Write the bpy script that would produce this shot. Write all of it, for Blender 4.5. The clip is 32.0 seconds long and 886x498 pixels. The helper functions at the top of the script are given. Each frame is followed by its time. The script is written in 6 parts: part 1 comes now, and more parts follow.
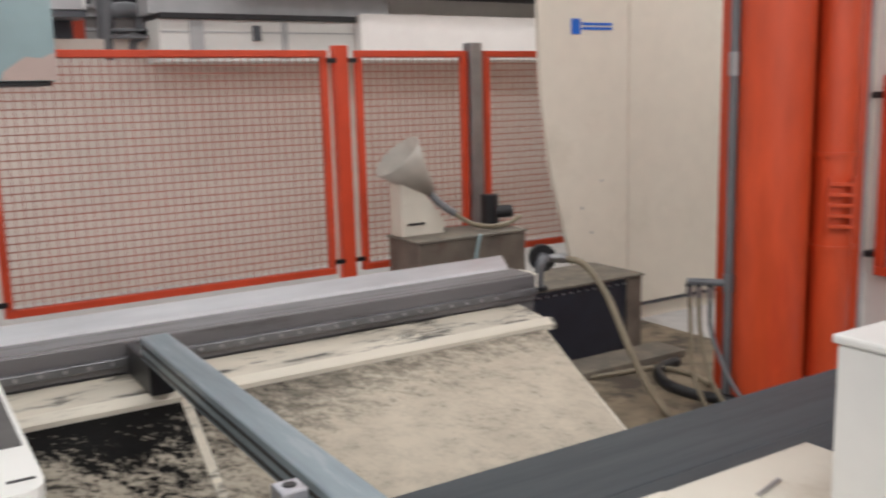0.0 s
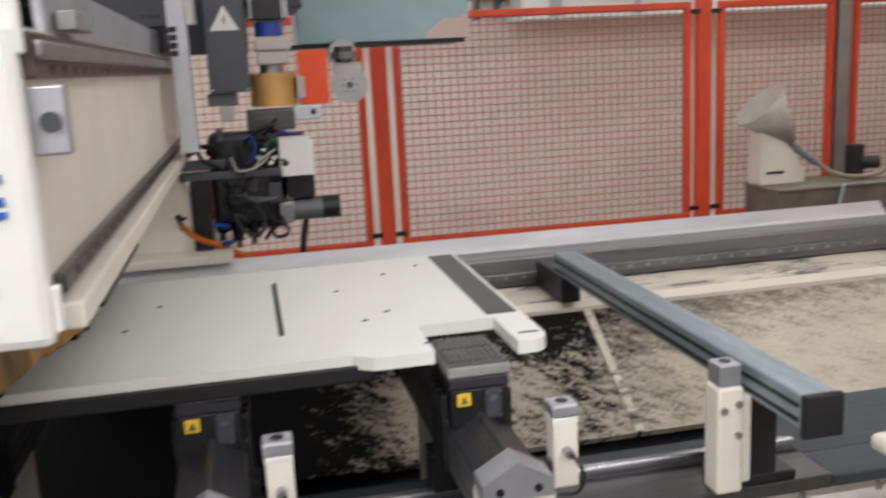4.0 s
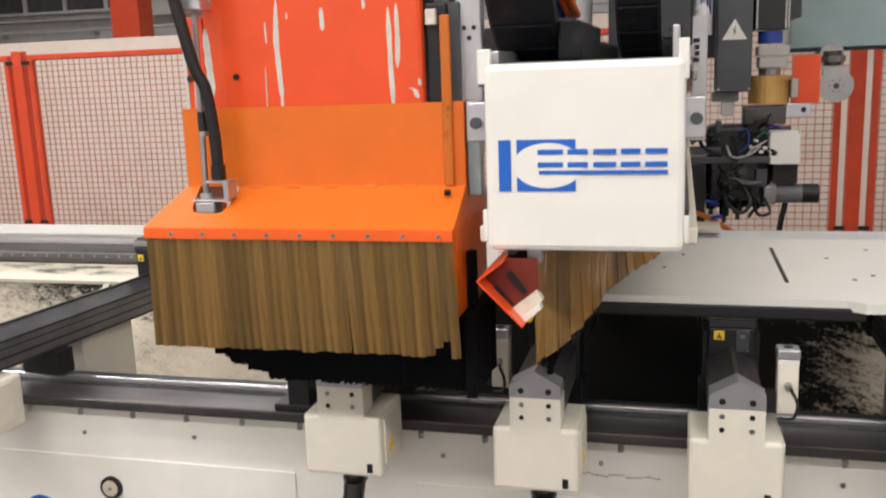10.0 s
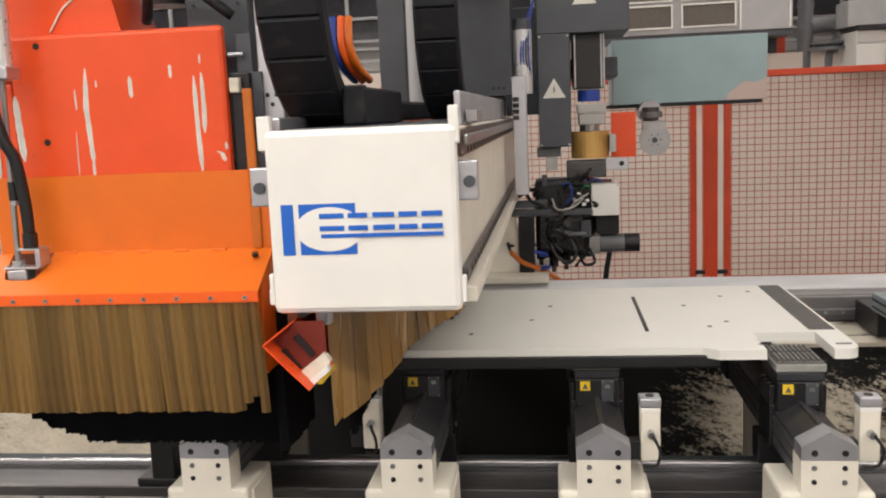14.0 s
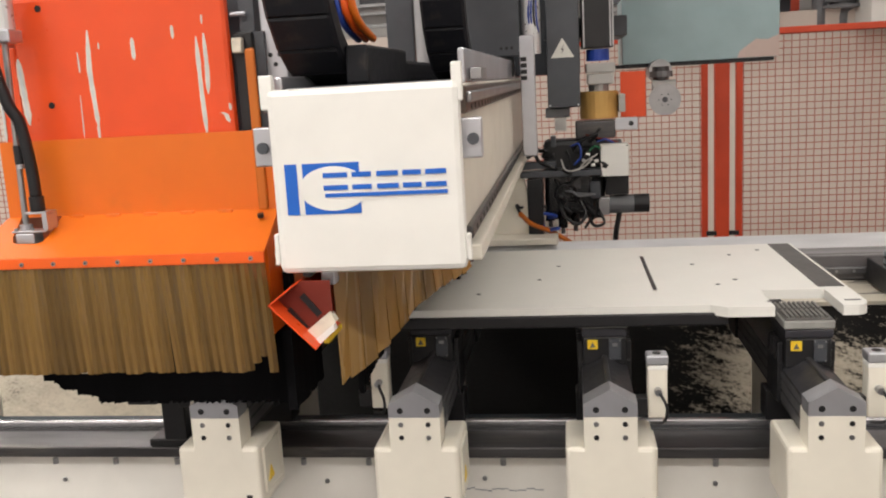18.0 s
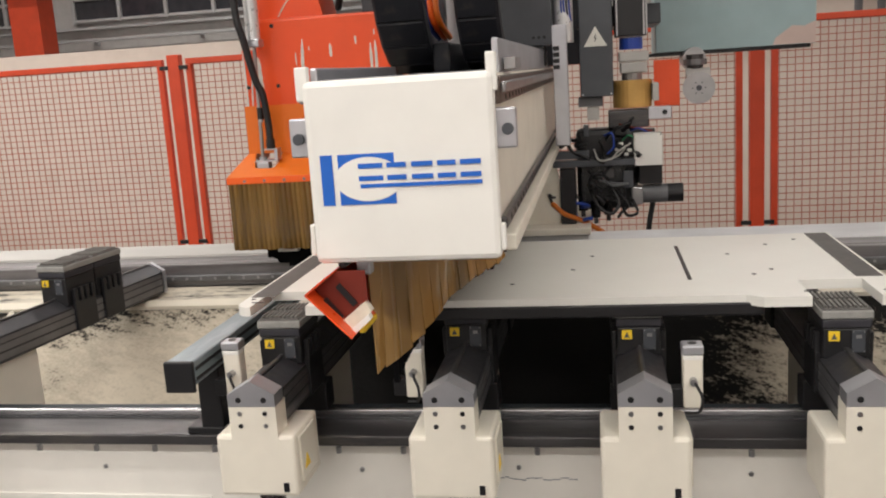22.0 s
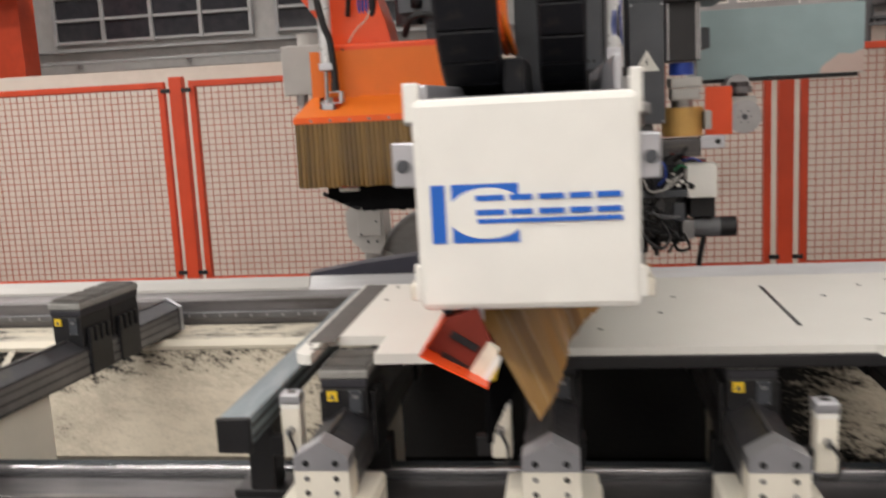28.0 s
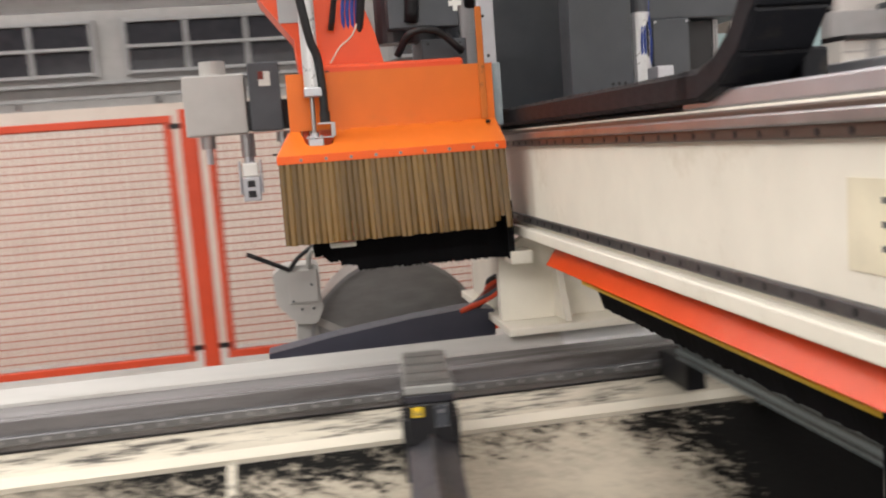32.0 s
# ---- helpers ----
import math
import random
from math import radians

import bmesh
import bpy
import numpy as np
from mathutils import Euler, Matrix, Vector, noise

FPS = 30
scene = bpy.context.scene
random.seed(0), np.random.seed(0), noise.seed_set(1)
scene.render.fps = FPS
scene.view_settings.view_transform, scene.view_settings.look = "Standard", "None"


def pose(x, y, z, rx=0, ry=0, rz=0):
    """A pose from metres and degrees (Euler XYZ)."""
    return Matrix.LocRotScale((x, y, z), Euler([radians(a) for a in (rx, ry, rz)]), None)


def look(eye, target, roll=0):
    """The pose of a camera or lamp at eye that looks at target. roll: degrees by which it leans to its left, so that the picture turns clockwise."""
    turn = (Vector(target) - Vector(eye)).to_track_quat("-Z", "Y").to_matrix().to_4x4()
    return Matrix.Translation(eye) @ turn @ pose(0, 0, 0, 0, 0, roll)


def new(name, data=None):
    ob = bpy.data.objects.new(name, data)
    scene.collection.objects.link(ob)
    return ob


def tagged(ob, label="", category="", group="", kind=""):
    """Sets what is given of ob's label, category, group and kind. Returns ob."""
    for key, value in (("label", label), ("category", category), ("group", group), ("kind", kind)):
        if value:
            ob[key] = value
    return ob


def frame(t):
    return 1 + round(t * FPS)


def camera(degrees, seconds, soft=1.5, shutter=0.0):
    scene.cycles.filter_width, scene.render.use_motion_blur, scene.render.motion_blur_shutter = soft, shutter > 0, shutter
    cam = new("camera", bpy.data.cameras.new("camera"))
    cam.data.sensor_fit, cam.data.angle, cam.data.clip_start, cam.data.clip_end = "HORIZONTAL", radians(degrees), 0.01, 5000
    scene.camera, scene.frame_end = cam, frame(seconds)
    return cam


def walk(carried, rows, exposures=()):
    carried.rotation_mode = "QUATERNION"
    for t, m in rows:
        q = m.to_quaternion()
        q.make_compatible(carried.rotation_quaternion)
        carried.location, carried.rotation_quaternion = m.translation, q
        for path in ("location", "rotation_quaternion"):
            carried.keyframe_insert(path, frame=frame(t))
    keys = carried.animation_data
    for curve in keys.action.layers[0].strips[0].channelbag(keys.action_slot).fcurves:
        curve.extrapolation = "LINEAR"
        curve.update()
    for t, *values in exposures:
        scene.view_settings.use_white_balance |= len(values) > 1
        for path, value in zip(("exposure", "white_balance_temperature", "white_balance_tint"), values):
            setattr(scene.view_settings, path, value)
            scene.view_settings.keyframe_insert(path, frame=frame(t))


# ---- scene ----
cam = camera(52.2, 32.0, 2.0, 0.5)
PATH = [
    (0, (0.900, -0.995, 1.427), (1.943, 0.678, 1.088), -1.5),
    (0.5, (0.868, -1.003, 1.428), (2.133, 0.503, 1.067), -0.7),
    (1, (0.865, -1.007, 1.424), (2.202, 0.424, 1.018), -0.8),
    (1.5, (0.870, -1.000, 1.400), (2.168, 0.443, 0.918), -1.6),
    (2, (0.857, -1.020, 1.447), (2.156, 0.436, 1.010), -3.0),
    (2.5, (0.867, -1.020, 1.447), (1.940, 0.632, 1.099), -3.5),
    (3, (0.745, -1.061, 1.442), (1.695, 0.673, 1.143), -2.9),
    (3.5, (0.628, -1.128, 1.411), (1.301, 0.725, 1.075), -3.1),
    (5.5, (0.419, -1.515, 1.411), (0.231, 0.394, 0.843), -2.8),
    (6, (0.342, -1.595, 1.418), (-0.099, 0.282, 0.886), -4.5),
    (6.5, (0.284, -1.635, 1.459), (-0.447, 0.159, 0.965), -5.4),
    (7, (0.267, -1.662, 1.472), (-0.799, -0.038, 0.996), -4.8),
    (7.5, (0.289, -1.655, 1.459), (-0.974, -0.197, 0.933), -6.3),
    (8, (0.298, -1.736, 1.433), (-0.998, -0.295, 0.94), -5.5),
    (8.5, (0.298, -1.82, 1.416), (-0.657, -0.16, 0.841), -4.3),
    (9, (0.312, -1.846, 1.432), (-0.41, -0.068, 0.871), -4.2),
    (9.5, (0.327, -1.854, 1.455), (-0.234, 0.007, 0.982), -3.0),
    (10, (0.335, -1.855, 1.47), (-0.168, 0.041, 1.081), -2.1),
    (10.5, (0.336, -1.857, 1.483), (-0.128, 0.062, 1.159), -1.7),
    (11, (0.344, -1.85, 1.496), (-0.056, 0.089, 1.208), -1.9),
    (11.5, (0.347, -1.845, 1.504), (-0.013, 0.103, 1.235), -2.1),
    (12, (0.356, -1.837, 1.509), (0.068, 0.124, 1.24), -2.2),
    (12.5, (0.363, -1.836, 1.502), (0.123, 0.132, 1.233), -2.4),
    (13, (0.366, -1.837, 1.504), (0.125, 0.129, 1.228), -2.6),
    (13.5, (0.362, -1.84, 1.502), (0.129, 0.126, 1.22), -2.4),
    (14, (0.37, -1.841, 1.49), (0.122, 0.122, 1.199), -2.5),
    (14.5, (0.373, -1.841, 1.486), (0.116, 0.117, 1.174), -2.5),
    (16.5, (0.38, -1.838, 1.478), (0.114, 0.113, 1.125), -2.9),
    (17, (0.379, -1.835, 1.478), (0.112, 0.113, 1.116), -3.0),
    (17.5, (0.374, -1.839, 1.483), (0.111, 0.11, 1.116), -3.0),
    (18, (0.384, -1.838, 1.474), (0.106, 0.109, 1.111), -3.2),
    (18.5, (0.362, -1.837, 1.478), (0.097, 0.11, 1.105), -2.9),
    (19, (0.391, -1.836, 1.476), (0.099, 0.108, 1.106), -3.4),
    (19.5, (0.38, -1.839, 1.475), (0.096, 0.105, 1.102), -3.4),
    (20, (0.371, -1.837, 1.478), (0.078, 0.104, 1.097), -3.3),
    (20.5, (0.374, -1.841, 1.478), (0.072, 0.099, 1.098), -3.4),
    (21, (0.37, -1.843, 1.472), (0.05, 0.095, 1.094), -3.4),
    (21.5, (0.371, -1.845, 1.475), (0.032, 0.089, 1.094), -3.5),
    (22, (0.377, -1.845, 1.475), (0.032, 0.088, 1.095), -3.7),
    (22.5, (0.378, -1.843, 1.474), (0.039, 0.09, 1.093), -3.7),
    (23, (0.378, -1.84, 1.464), (0.054, 0.093, 1.066), -3.6),
    (23.5, (0.386, -1.832, 1.464), (0.137, 0.105, 1.033), -3.4),
    (24, (0.399, -1.827, 1.461), (0.235, 0.115, 1.013), -3.6),
    (24.5, (0.406, -1.827, 1.46), (0.3, 0.12, 1.014), -3.7),
    (26.5, (0.4, -1.822, 1.462), (0.29, 0.123, 1.01), -3.8),
    (27, (0.391, -1.825, 1.468), (0.272, 0.126, 1.041), -3.7),
    (27.5, (0.302, -1.798, 1.469), (0.081, 0.153, 1.088), -3.1),
    (28, (0.086, -1.651, 1.472), (-0.192, 0.303, 1.15), -3.0),
    (28.5, (-0.217, -1.541, 1.504), (-0.497, 0.429, 1.3), -2.7),
    (29, (-0.547, -1.472, 1.462), (-0.58, 0.521, 1.296), -2.7),
    (29.5, (-0.782, -1.384, 1.435), (-0.76, 0.605, 1.228), -1.8),
    (30, (-1.02, -1.237, 1.426), (-0.872, 0.742, 1.174), -3.4),
    (30.5, (-1.213, -1.162, 1.412), (-0.891, 0.806, 1.26), -1.2),
    (30.6, (-1.255, -1.143, 1.411), (-0.884, 0.815, 1.238), 0.0),
    (31, (-1.418, -1.125, 1.424), (-0.909, 0.796, 1.205), 0.4),
    (31.5, (-1.485, -0.999, 1.383), (-0.962, 0.92, 1.169), -1.4),
    (31.6, (-1.565, -1.055, 1.423), (-1.008, 0.853, 1.199), -1.6),
    (32, (-1.688, -1.058, 1.45), (-1.371, 0.902, 1.213), -4.3),
]
EXPOSURES = [(0, 0.05, 6000, 10), (3.5, 0.05, 6000, 10), (5.5, 0.0, 6050, 10), (6.5, 0.1, 6000, 10), (7.5, 0.22, 5950, 10), (8.2, 0.06, 6000, 10), (8.8, 0.06, 6100, 10), (9.5, 0.0, 6250, 10),
             (12, -0.05, 6500, 10), (20.1, -0.05, 6500, 10), (21, -0.2, 6500, 10), (23, -0.16, 6480, 10), (24.5, -0.07, 6470, 10), (27.5, -0.1, 6450, 10), (28.3, -0.42, 6450, 10), (29.3, -0.57, 6500, 10), (30, -0.06, 6300, 10), (31, 0.03, 6350, 10), (32, 0.05, 6350, 10)]
walk(cam, [(t, look(e, g, r)) for t, e, g, r in PATH], EXPOSURES)

# ---- light ----
world = bpy.data.worlds.new("world")
scene.world = world
world.use_nodes = True
bg = world.node_tree.nodes["Background"]
bg.inputs[0].default_value = (1.0, 0.95, 0.9, 1)
bg.inputs[1].default_value = 0.08


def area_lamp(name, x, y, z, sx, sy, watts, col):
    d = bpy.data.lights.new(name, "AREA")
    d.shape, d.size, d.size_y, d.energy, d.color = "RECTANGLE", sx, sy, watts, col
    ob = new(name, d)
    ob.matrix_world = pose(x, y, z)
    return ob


# Assumed ceiling lamps, all out of view; watts weighted per lamp to balance brightness.
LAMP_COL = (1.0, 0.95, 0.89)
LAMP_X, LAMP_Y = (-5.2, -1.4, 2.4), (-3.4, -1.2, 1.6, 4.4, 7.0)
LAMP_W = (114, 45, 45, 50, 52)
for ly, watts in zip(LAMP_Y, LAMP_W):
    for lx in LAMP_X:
        area_lamp("unseen_ceiling_lamp", lx, ly, 4.28, 3.2, 0.3, watts * (0.28 if lx > 2 and 1 < ly < 2 else 0.55 if lx > 2 and -2 < ly < 0 else 0.58 if lx > 2 and ly > 4 else 0.45 if lx > -2 and 4 < ly < 5 else 0.7 if -2 < lx < 0 and 1 < ly < 2 else 2.6 if lx < -5 and -2 < ly < 4 else 1.7 if lx < -5 and ly > 4 else 1), LAMP_COL)
# Two lamps without fixtures, added to brighten the booth and right-hand wall.
area_lamp("unseen_ceiling_lamp", 5.9, 1.2, 4.28, 1.6, 0.3, 75, LAMP_COL)
area_lamp("unseen_ceiling_lamp", 5.4, 4.6, 4.28, 2.4, 0.3, 55, LAMP_COL)


# ---- materials ----
def mat(name, col, rough=0.5, metal=0.0, var=0.12, scale=9.0, bump=0.05, fine=60.0, coat=0.0, dirt=None, dirt_amt=0.5, dirt_scale=2.0,
        stretch=(1, 1, 1), rvar=0.1):
    m = bpy.data.materials.new(name)
    m.use_nodes = True
    nt = m.node_tree
    b = nt.nodes["Principled BSDF"]
    tc = nt.nodes.new("ShaderNodeTexCoord")
    mp = nt.nodes.new("ShaderNodeMapping")
    mp.inputs["Scale"].default_value = stretch
    nt.links.new(tc.outputs["Object"], mp.inputs[0])
    n1 = nt.nodes.new("ShaderNodeTexNoise")
    n1.inputs["Scale"].default_value, n1.inputs["Detail"].default_value = scale, 6
    n2 = nt.nodes.new("ShaderNodeTexNoise")
    n2.inputs["Scale"].default_value, n2.inputs["Detail"].default_value = fine, 4
    nt.links.new(mp.outputs[0], n1.inputs[0])
    nt.links.new(mp.outputs[0], n2.inputs[0])
    r = nt.nodes.new("ShaderNodeValToRGB")
    c = col
    r.color_ramp.elements[0].position, r.color_ramp.elements[1].position = 0.3, 0.7
    r.color_ramp.elements[0].color = (*[max(0, v * (1 - var)) for v in c], 1)
    r.color_ramp.elements[1].color = (*[min(1, v * (1 + var)) for v in c], 1)
    nt.links.new(n1.outputs[0], r.inputs[0])
    out = r.outputs[0]
    if dirt:
        n3 = nt.nodes.new("ShaderNodeTexNoise")
        n3.inputs["Scale"].default_value, n3.inputs["Detail"].default_value, n3.inputs["Roughness"].default_value = dirt_scale, 9, 0.72
        nt.links.new(mp.outputs[0], n3.inputs[0])
        r3 = nt.nodes.new("ShaderNodeValToRGB")
        r3.color_ramp.elements[0].position, r3.color_ramp.elements[1].position = 1 - dirt_amt - 0.06, 1 - dirt_amt + 0.06
        r3.color_ramp.elements[0].color, r3.color_ramp.elements[1].color = (0, 0, 0, 1), (1, 1, 1, 1)
        nt.links.new(n3.outputs[0], r3.inputs[0])
        mx = nt.nodes.new("ShaderNodeMix")
        mx.data_type = "RGBA"
        nt.links.new(r3.outputs[0], mx.inputs[0])
        nt.links.new(out, mx.inputs[6])
        mx.inputs[7].default_value = (*dirt, 1)
        out = mx.outputs[2]
    nt.links.new(out, b.inputs["Base Color"])
    rr = nt.nodes.new("ShaderNodeMapRange")
    rr.inputs[3].default_value, rr.inputs[4].default_value = max(0.05, rough - rvar), min(1, rough + rvar)
    nt.links.new(n2.outputs[0], rr.inputs[0])
    nt.links.new(rr.outputs[0], b.inputs["Roughness"])
    b.inputs["Metallic"].default_value = metal
    b.inputs["Coat Weight"].default_value = coat
    if bump:
        bp = nt.nodes.new("ShaderNodeBump")
        bp.inputs["Strength"].default_value, bp.inputs["Distance"].default_value = bump, 0.004
        nt.links.new(n2.outputs[0], bp.inputs["Height"])
        nt.links.new(bp.outputs[0], b.inputs["Normal"])
    return m


def by_object(m, lo, hi):
    """Makes each object that wears the material a little lighter or darker."""
    nt = m.node_tree
    b = nt.nodes["Principled BSDF"]
    src = b.inputs["Base Color"].links[0].from_socket
    oi = nt.nodes.new("ShaderNodeObjectInfo")
    mr = nt.nodes.new("ShaderNodeMapRange")
    mr.inputs[3].default_value, mr.inputs[4].default_value = lo, hi
    nt.links.new(oi.outputs["Random"], mr.inputs[0])
    mx = nt.nodes.new("ShaderNodeMix")
    mx.data_type, mx.blend_type = "RGBA", "MULTIPLY"
    mx.inputs[0].default_value = 1
    nt.links.new(src, mx.inputs[6])
    nt.links.new(mr.outputs[0], mx.inputs[7])
    nt.links.new(mx.outputs[2], b.inputs["Base Color"])
    return m


M_CREAM = mat("cream_paint", (0.83, 0.79, 0.69), 0.4, var=0.04, dirt=(0.70, 0.65, 0.54), dirt_amt=0.36, dirt_scale=3)
M_WPAINT = mat("white_machine_paint", (0.89, 0.87, 0.82), 0.38, var=0.03, dirt=(0.76, 0.72, 0.63), dirt_amt=0.34, dirt_scale=2)
M_WHITE = mat("white_paint", (0.86, 0.85, 0.81), 0.42, var=0.03, rvar=0.04)
M_CABINET = mat("white_cabinet_paint", (0.66, 0.65, 0.62), 0.45, var=0.03, dirt=(0.60, 0.58, 0.54), dirt_amt=0.34, dirt_scale=2, rvar=0.04)
M_DESK = mat("cream_desk_paint", (0.66, 0.62, 0.53), 0.45, var=0.04, dirt=(0.56, 0.51, 0.42), dirt_amt=0.4, dirt_scale=4)
M_PANEL = mat("white_board", (0.84, 0.835, 0.79), 0.38, var=0.015, bump=0.0, rvar=0.02)
M_ORANGE = mat("orange_paint", (0.75, 0.162, 0.009), 0.4, var=0.05, dirt=(0.66, 0.16, 0.015), dirt_amt=0.36, dirt_scale=4)
M_RED = mat("red_orange_paint", (0.80, 0.082, 0.014), 0.32, var=0.05, dirt=(0.80, 0.12, 0.05), dirt_amt=0.34, dirt_scale=3)
M_PRIMER = mat("gray_primer", (0.58, 0.60, 0.60), 0.6, var=0.1, scale=30)
M_PALE = mat("pale_scraped_primer", (0.72, 0.66, 0.55), 0.6, var=0.15, scale=30)
M_FENCE = mat("fence_orange_red", (0.63, 0.066, 0.02), 0.45, var=0.08)
M_WIRE = mat("fence_wire_red", (0.38, 0.10, 0.065), 0.5, var=0.15)
M_DGRAY = mat("dark_gray_paint", (0.066, 0.072, 0.084), 0.42, var=0.12)
M_BAND = mat("dark_blue_gray_band", (0.040, 0.050, 0.058), 0.6, 0.0, var=0.2, dirt=(0.055, 0.066, 0.074), dirt_amt=0.42, dirt_scale=6, stretch=(0.15, 4, 1))
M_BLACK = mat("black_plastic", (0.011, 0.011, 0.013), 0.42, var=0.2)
M_BLACKG = mat("black_gloss", (0.012, 0.012, 0.014), 0.25, var=0.2)
M_RUBBER = mat("rubber_grip", (0.16, 0.155, 0.145), 0.8, var=0.2)
M_BRUSH = mat("black_bristle", (0.006, 0.006, 0.007), 0.9, var=0.3, bump=0.3, stretch=(1, 1, 0.1))
M_BRUSH.node_tree.nodes["Principled BSDF"].inputs["Specular IOR Level"].default_value = 0.08
M_STEEL = mat("worn_steel", (0.40, 0.40, 0.41), 0.33, 0.9, var=0.15)
M_ALU = mat("aluminium", (0.55, 0.56, 0.60), 0.38, 0.8, var=0.08)
M_COVER = mat("brushed_cover", (0.74, 0.75, 0.77), 0.34, 0.6, var=0.1, stretch=(0.4, 4, 1))
M_COVERD = mat("dull_gray_cover", (0.47, 0.46, 0.44), 0.5, 0.25, var=0.08, dirt=(0.36, 0.34, 0.31), dirt_amt=0.42, dirt_scale=3, stretch=(0.2, 2, 1))
M_REARB = mat("worn_gray_beam_steel", (0.20, 0.19, 0.195), 0.42, 0.4, var=0.2, dirt=(0.10, 0.092, 0.088), dirt_amt=0.45, dirt_scale=5, stretch=(0.15, 2, 1))
M_GALV = mat("galvanised_sheet", (0.82, 0.83, 0.85), 0.3, 0.7, var=0.06, scale=5, bump=0.0, rvar=0.05)
M_GPIPE = mat("gray_pipe", (0.145, 0.15, 0.16), 0.4, var=0.1)
M_DSTEEL = mat("dark_rail_steel", (0.085, 0.082, 0.085), 0.36, 0.55, var=0.3, dirt=(0.15, 0.14, 0.125), dirt_amt=0.4, dirt_scale=6, stretch=(0.3, 2, 2))
M_TEAL = mat("pale_blue_gray_paint", (0.33, 0.45, 0.47), 0.42, var=0.05, dirt=(0.52, 0.50, 0.42), dirt_amt=0.27, dirt_scale=3)
M_TEALM = mat("gray_blue_profile", (0.27, 0.33, 0.36), 0.38, 0.35, var=0.2, dirt=(0.40, 0.44, 0.46), dirt_amt=0.42, dirt_scale=9, stretch=(3, 0.3, 1))
M_BLUE = mat("blue_paint", (0.012, 0.13, 0.58), 0.4, var=0.05)
M_DBLUE = mat("blue_hose", (0.02, 0.06, 0.35), 0.35, var=0.1)
M_AMBER = by_object(mat("amber_strip_plastic", (0.195, 0.114, 0.031), 0.20, var=0.25, scale=9, fine=30, bump=0.06, dirt=(0.10, 0.054, 0.016), dirt_amt=0.44, dirt_scale=7, stretch=(1, 1, 0.06), coat=0.7), 0.68, 1.35)
M_AMBERL = by_object(mat("light_amber_strip", (0.34, 0.195, 0.06), 0.25, var=0.25, scale=9, fine=30, bump=0.06, dirt=(0.20, 0.13, 0.05), dirt_amt=0.42, dirt_scale=7, stretch=(1, 1, 0.06), coat=0.4), 0.75, 1.25)
M_RAIL = mat("polished_rail", (0.62, 0.63, 0.66), 0.22, 0.9, var=0.1, rvar=0.05)
M_RAILD = mat("dull_rail_steel", (0.20, 0.20, 0.21), 0.4, 0.7, var=0.2)
M_GOLD = mat("brass_gear_case", (0.62, 0.38, 0.12), 0.4, 0.4, var=0.12)
M_YELLOW = mat("yellow_label", (0.88, 0.60, 0.03), 0.5, var=0.03)
M_WLABEL = mat("white_label", (0.72, 0.71, 0.66), 0.5, var=0.08)
M_GASKET = mat("gray_gasket", (0.11, 0.105, 0.10), 0.7, var=0.15)
M_SCRATCH = mat("scuff_mark", (0.16, 0.17, 0.22), 0.6, var=0.2)
M_FLOOR = mat("workshop_floor", (0.038, 0.037, 0.039), 0.6, var=0.3, dirt=(0.10, 0.085, 0.06), dirt_amt=0.36, dirt_scale=1.6)
M_TRAYC = mat("beige_sheet", (0.62, 0.57, 0.47), 0.6, var=0.15, dirt=(0.05, 0.045, 0.04), dirt_amt=0.44, dirt_scale=12, bump=0.3, stretch=(0.4, 1.6, 1))
M_LIP = mat("cream_folded_edge", (0.72, 0.67, 0.56), 0.5, var=0.06, dirt=(0.40, 0.36, 0.29), dirt_amt=0.33, dirt_scale=9, stretch=(0.3, 2, 1))
M_WALLW = mat("white_wall", (0.78, 0.74, 0.71), 0.7, var=0.03)
M_WALLB = mat("pale_wall", (0.62, 0.545, 0.485), 0.75, var=0.03, dirt=(0.57, 0.50, 0.44), dirt_amt=0.4, dirt_scale=1.2)
M_REARFLOOR = mat("pale_concrete", (0.50, 0.49, 0.47), 0.6, var=0.08, dirt=(0.38, 0.37, 0.35), dirt_amt=0.4, dirt_scale=1.5)
M_STAIN = mat("sawdust_stained_concrete", (0.23, 0.185, 0.125), 0.75, var=0.25, dirt=(0.07, 0.055, 0.04), dirt_amt=0.46, dirt_scale=3)
M_WALLG = mat("gray_wall", (0.42, 0.41, 0.40), 0.7, var=0.08, dirt=(0.38, 0.37, 0.36), dirt_amt=0.4, dirt_scale=1.5)
M_WALLL = mat("light_gray_sheet", (0.42, 0.42, 0.43), 0.5, var=0.06)
M_WFRAME = mat("window_frame_gray", (0.38, 0.38, 0.385), 0.5, var=0.08)
M_GRILLE = mat("brown_grille", (0.13, 0.115, 0.10), 0.7, var=0.15, scale=60)
M_GLASSD = mat("dark_window_glass", (0.035, 0.035, 0.042), 0.2, var=0.2)
M_CEIL = mat("ceiling", (0.5, 0.5, 0.49), 0.8, var=0.05)
M_GREEN = mat("green_board", (0.03, 0.22, 0.09), 0.5, var=0.2)
M_FUNNEL = mat("cloudy_plastic", (0.40, 0.37, 0.32), 0.35, var=0.15)
M_TANHOSE = mat("tan_hose", (0.22, 0.185, 0.125), 0.5, var=0.15)
M_RAILB = mat("brown_guide_rail", (0.13, 0.10, 0.085), 0.35, 0.6, var=0.25, stretch=(1, 0.3, 3))
M_LABEL = mat("yellowed_label", (0.74, 0.68, 0.52), 0.5, var=0.15)
# Dull red, darkened to hold the arm's shade on the channel end.
M_REDD = mat("shade_darkened_red", (0.17, 0.016, 0.006), 0.55, var=0.12)
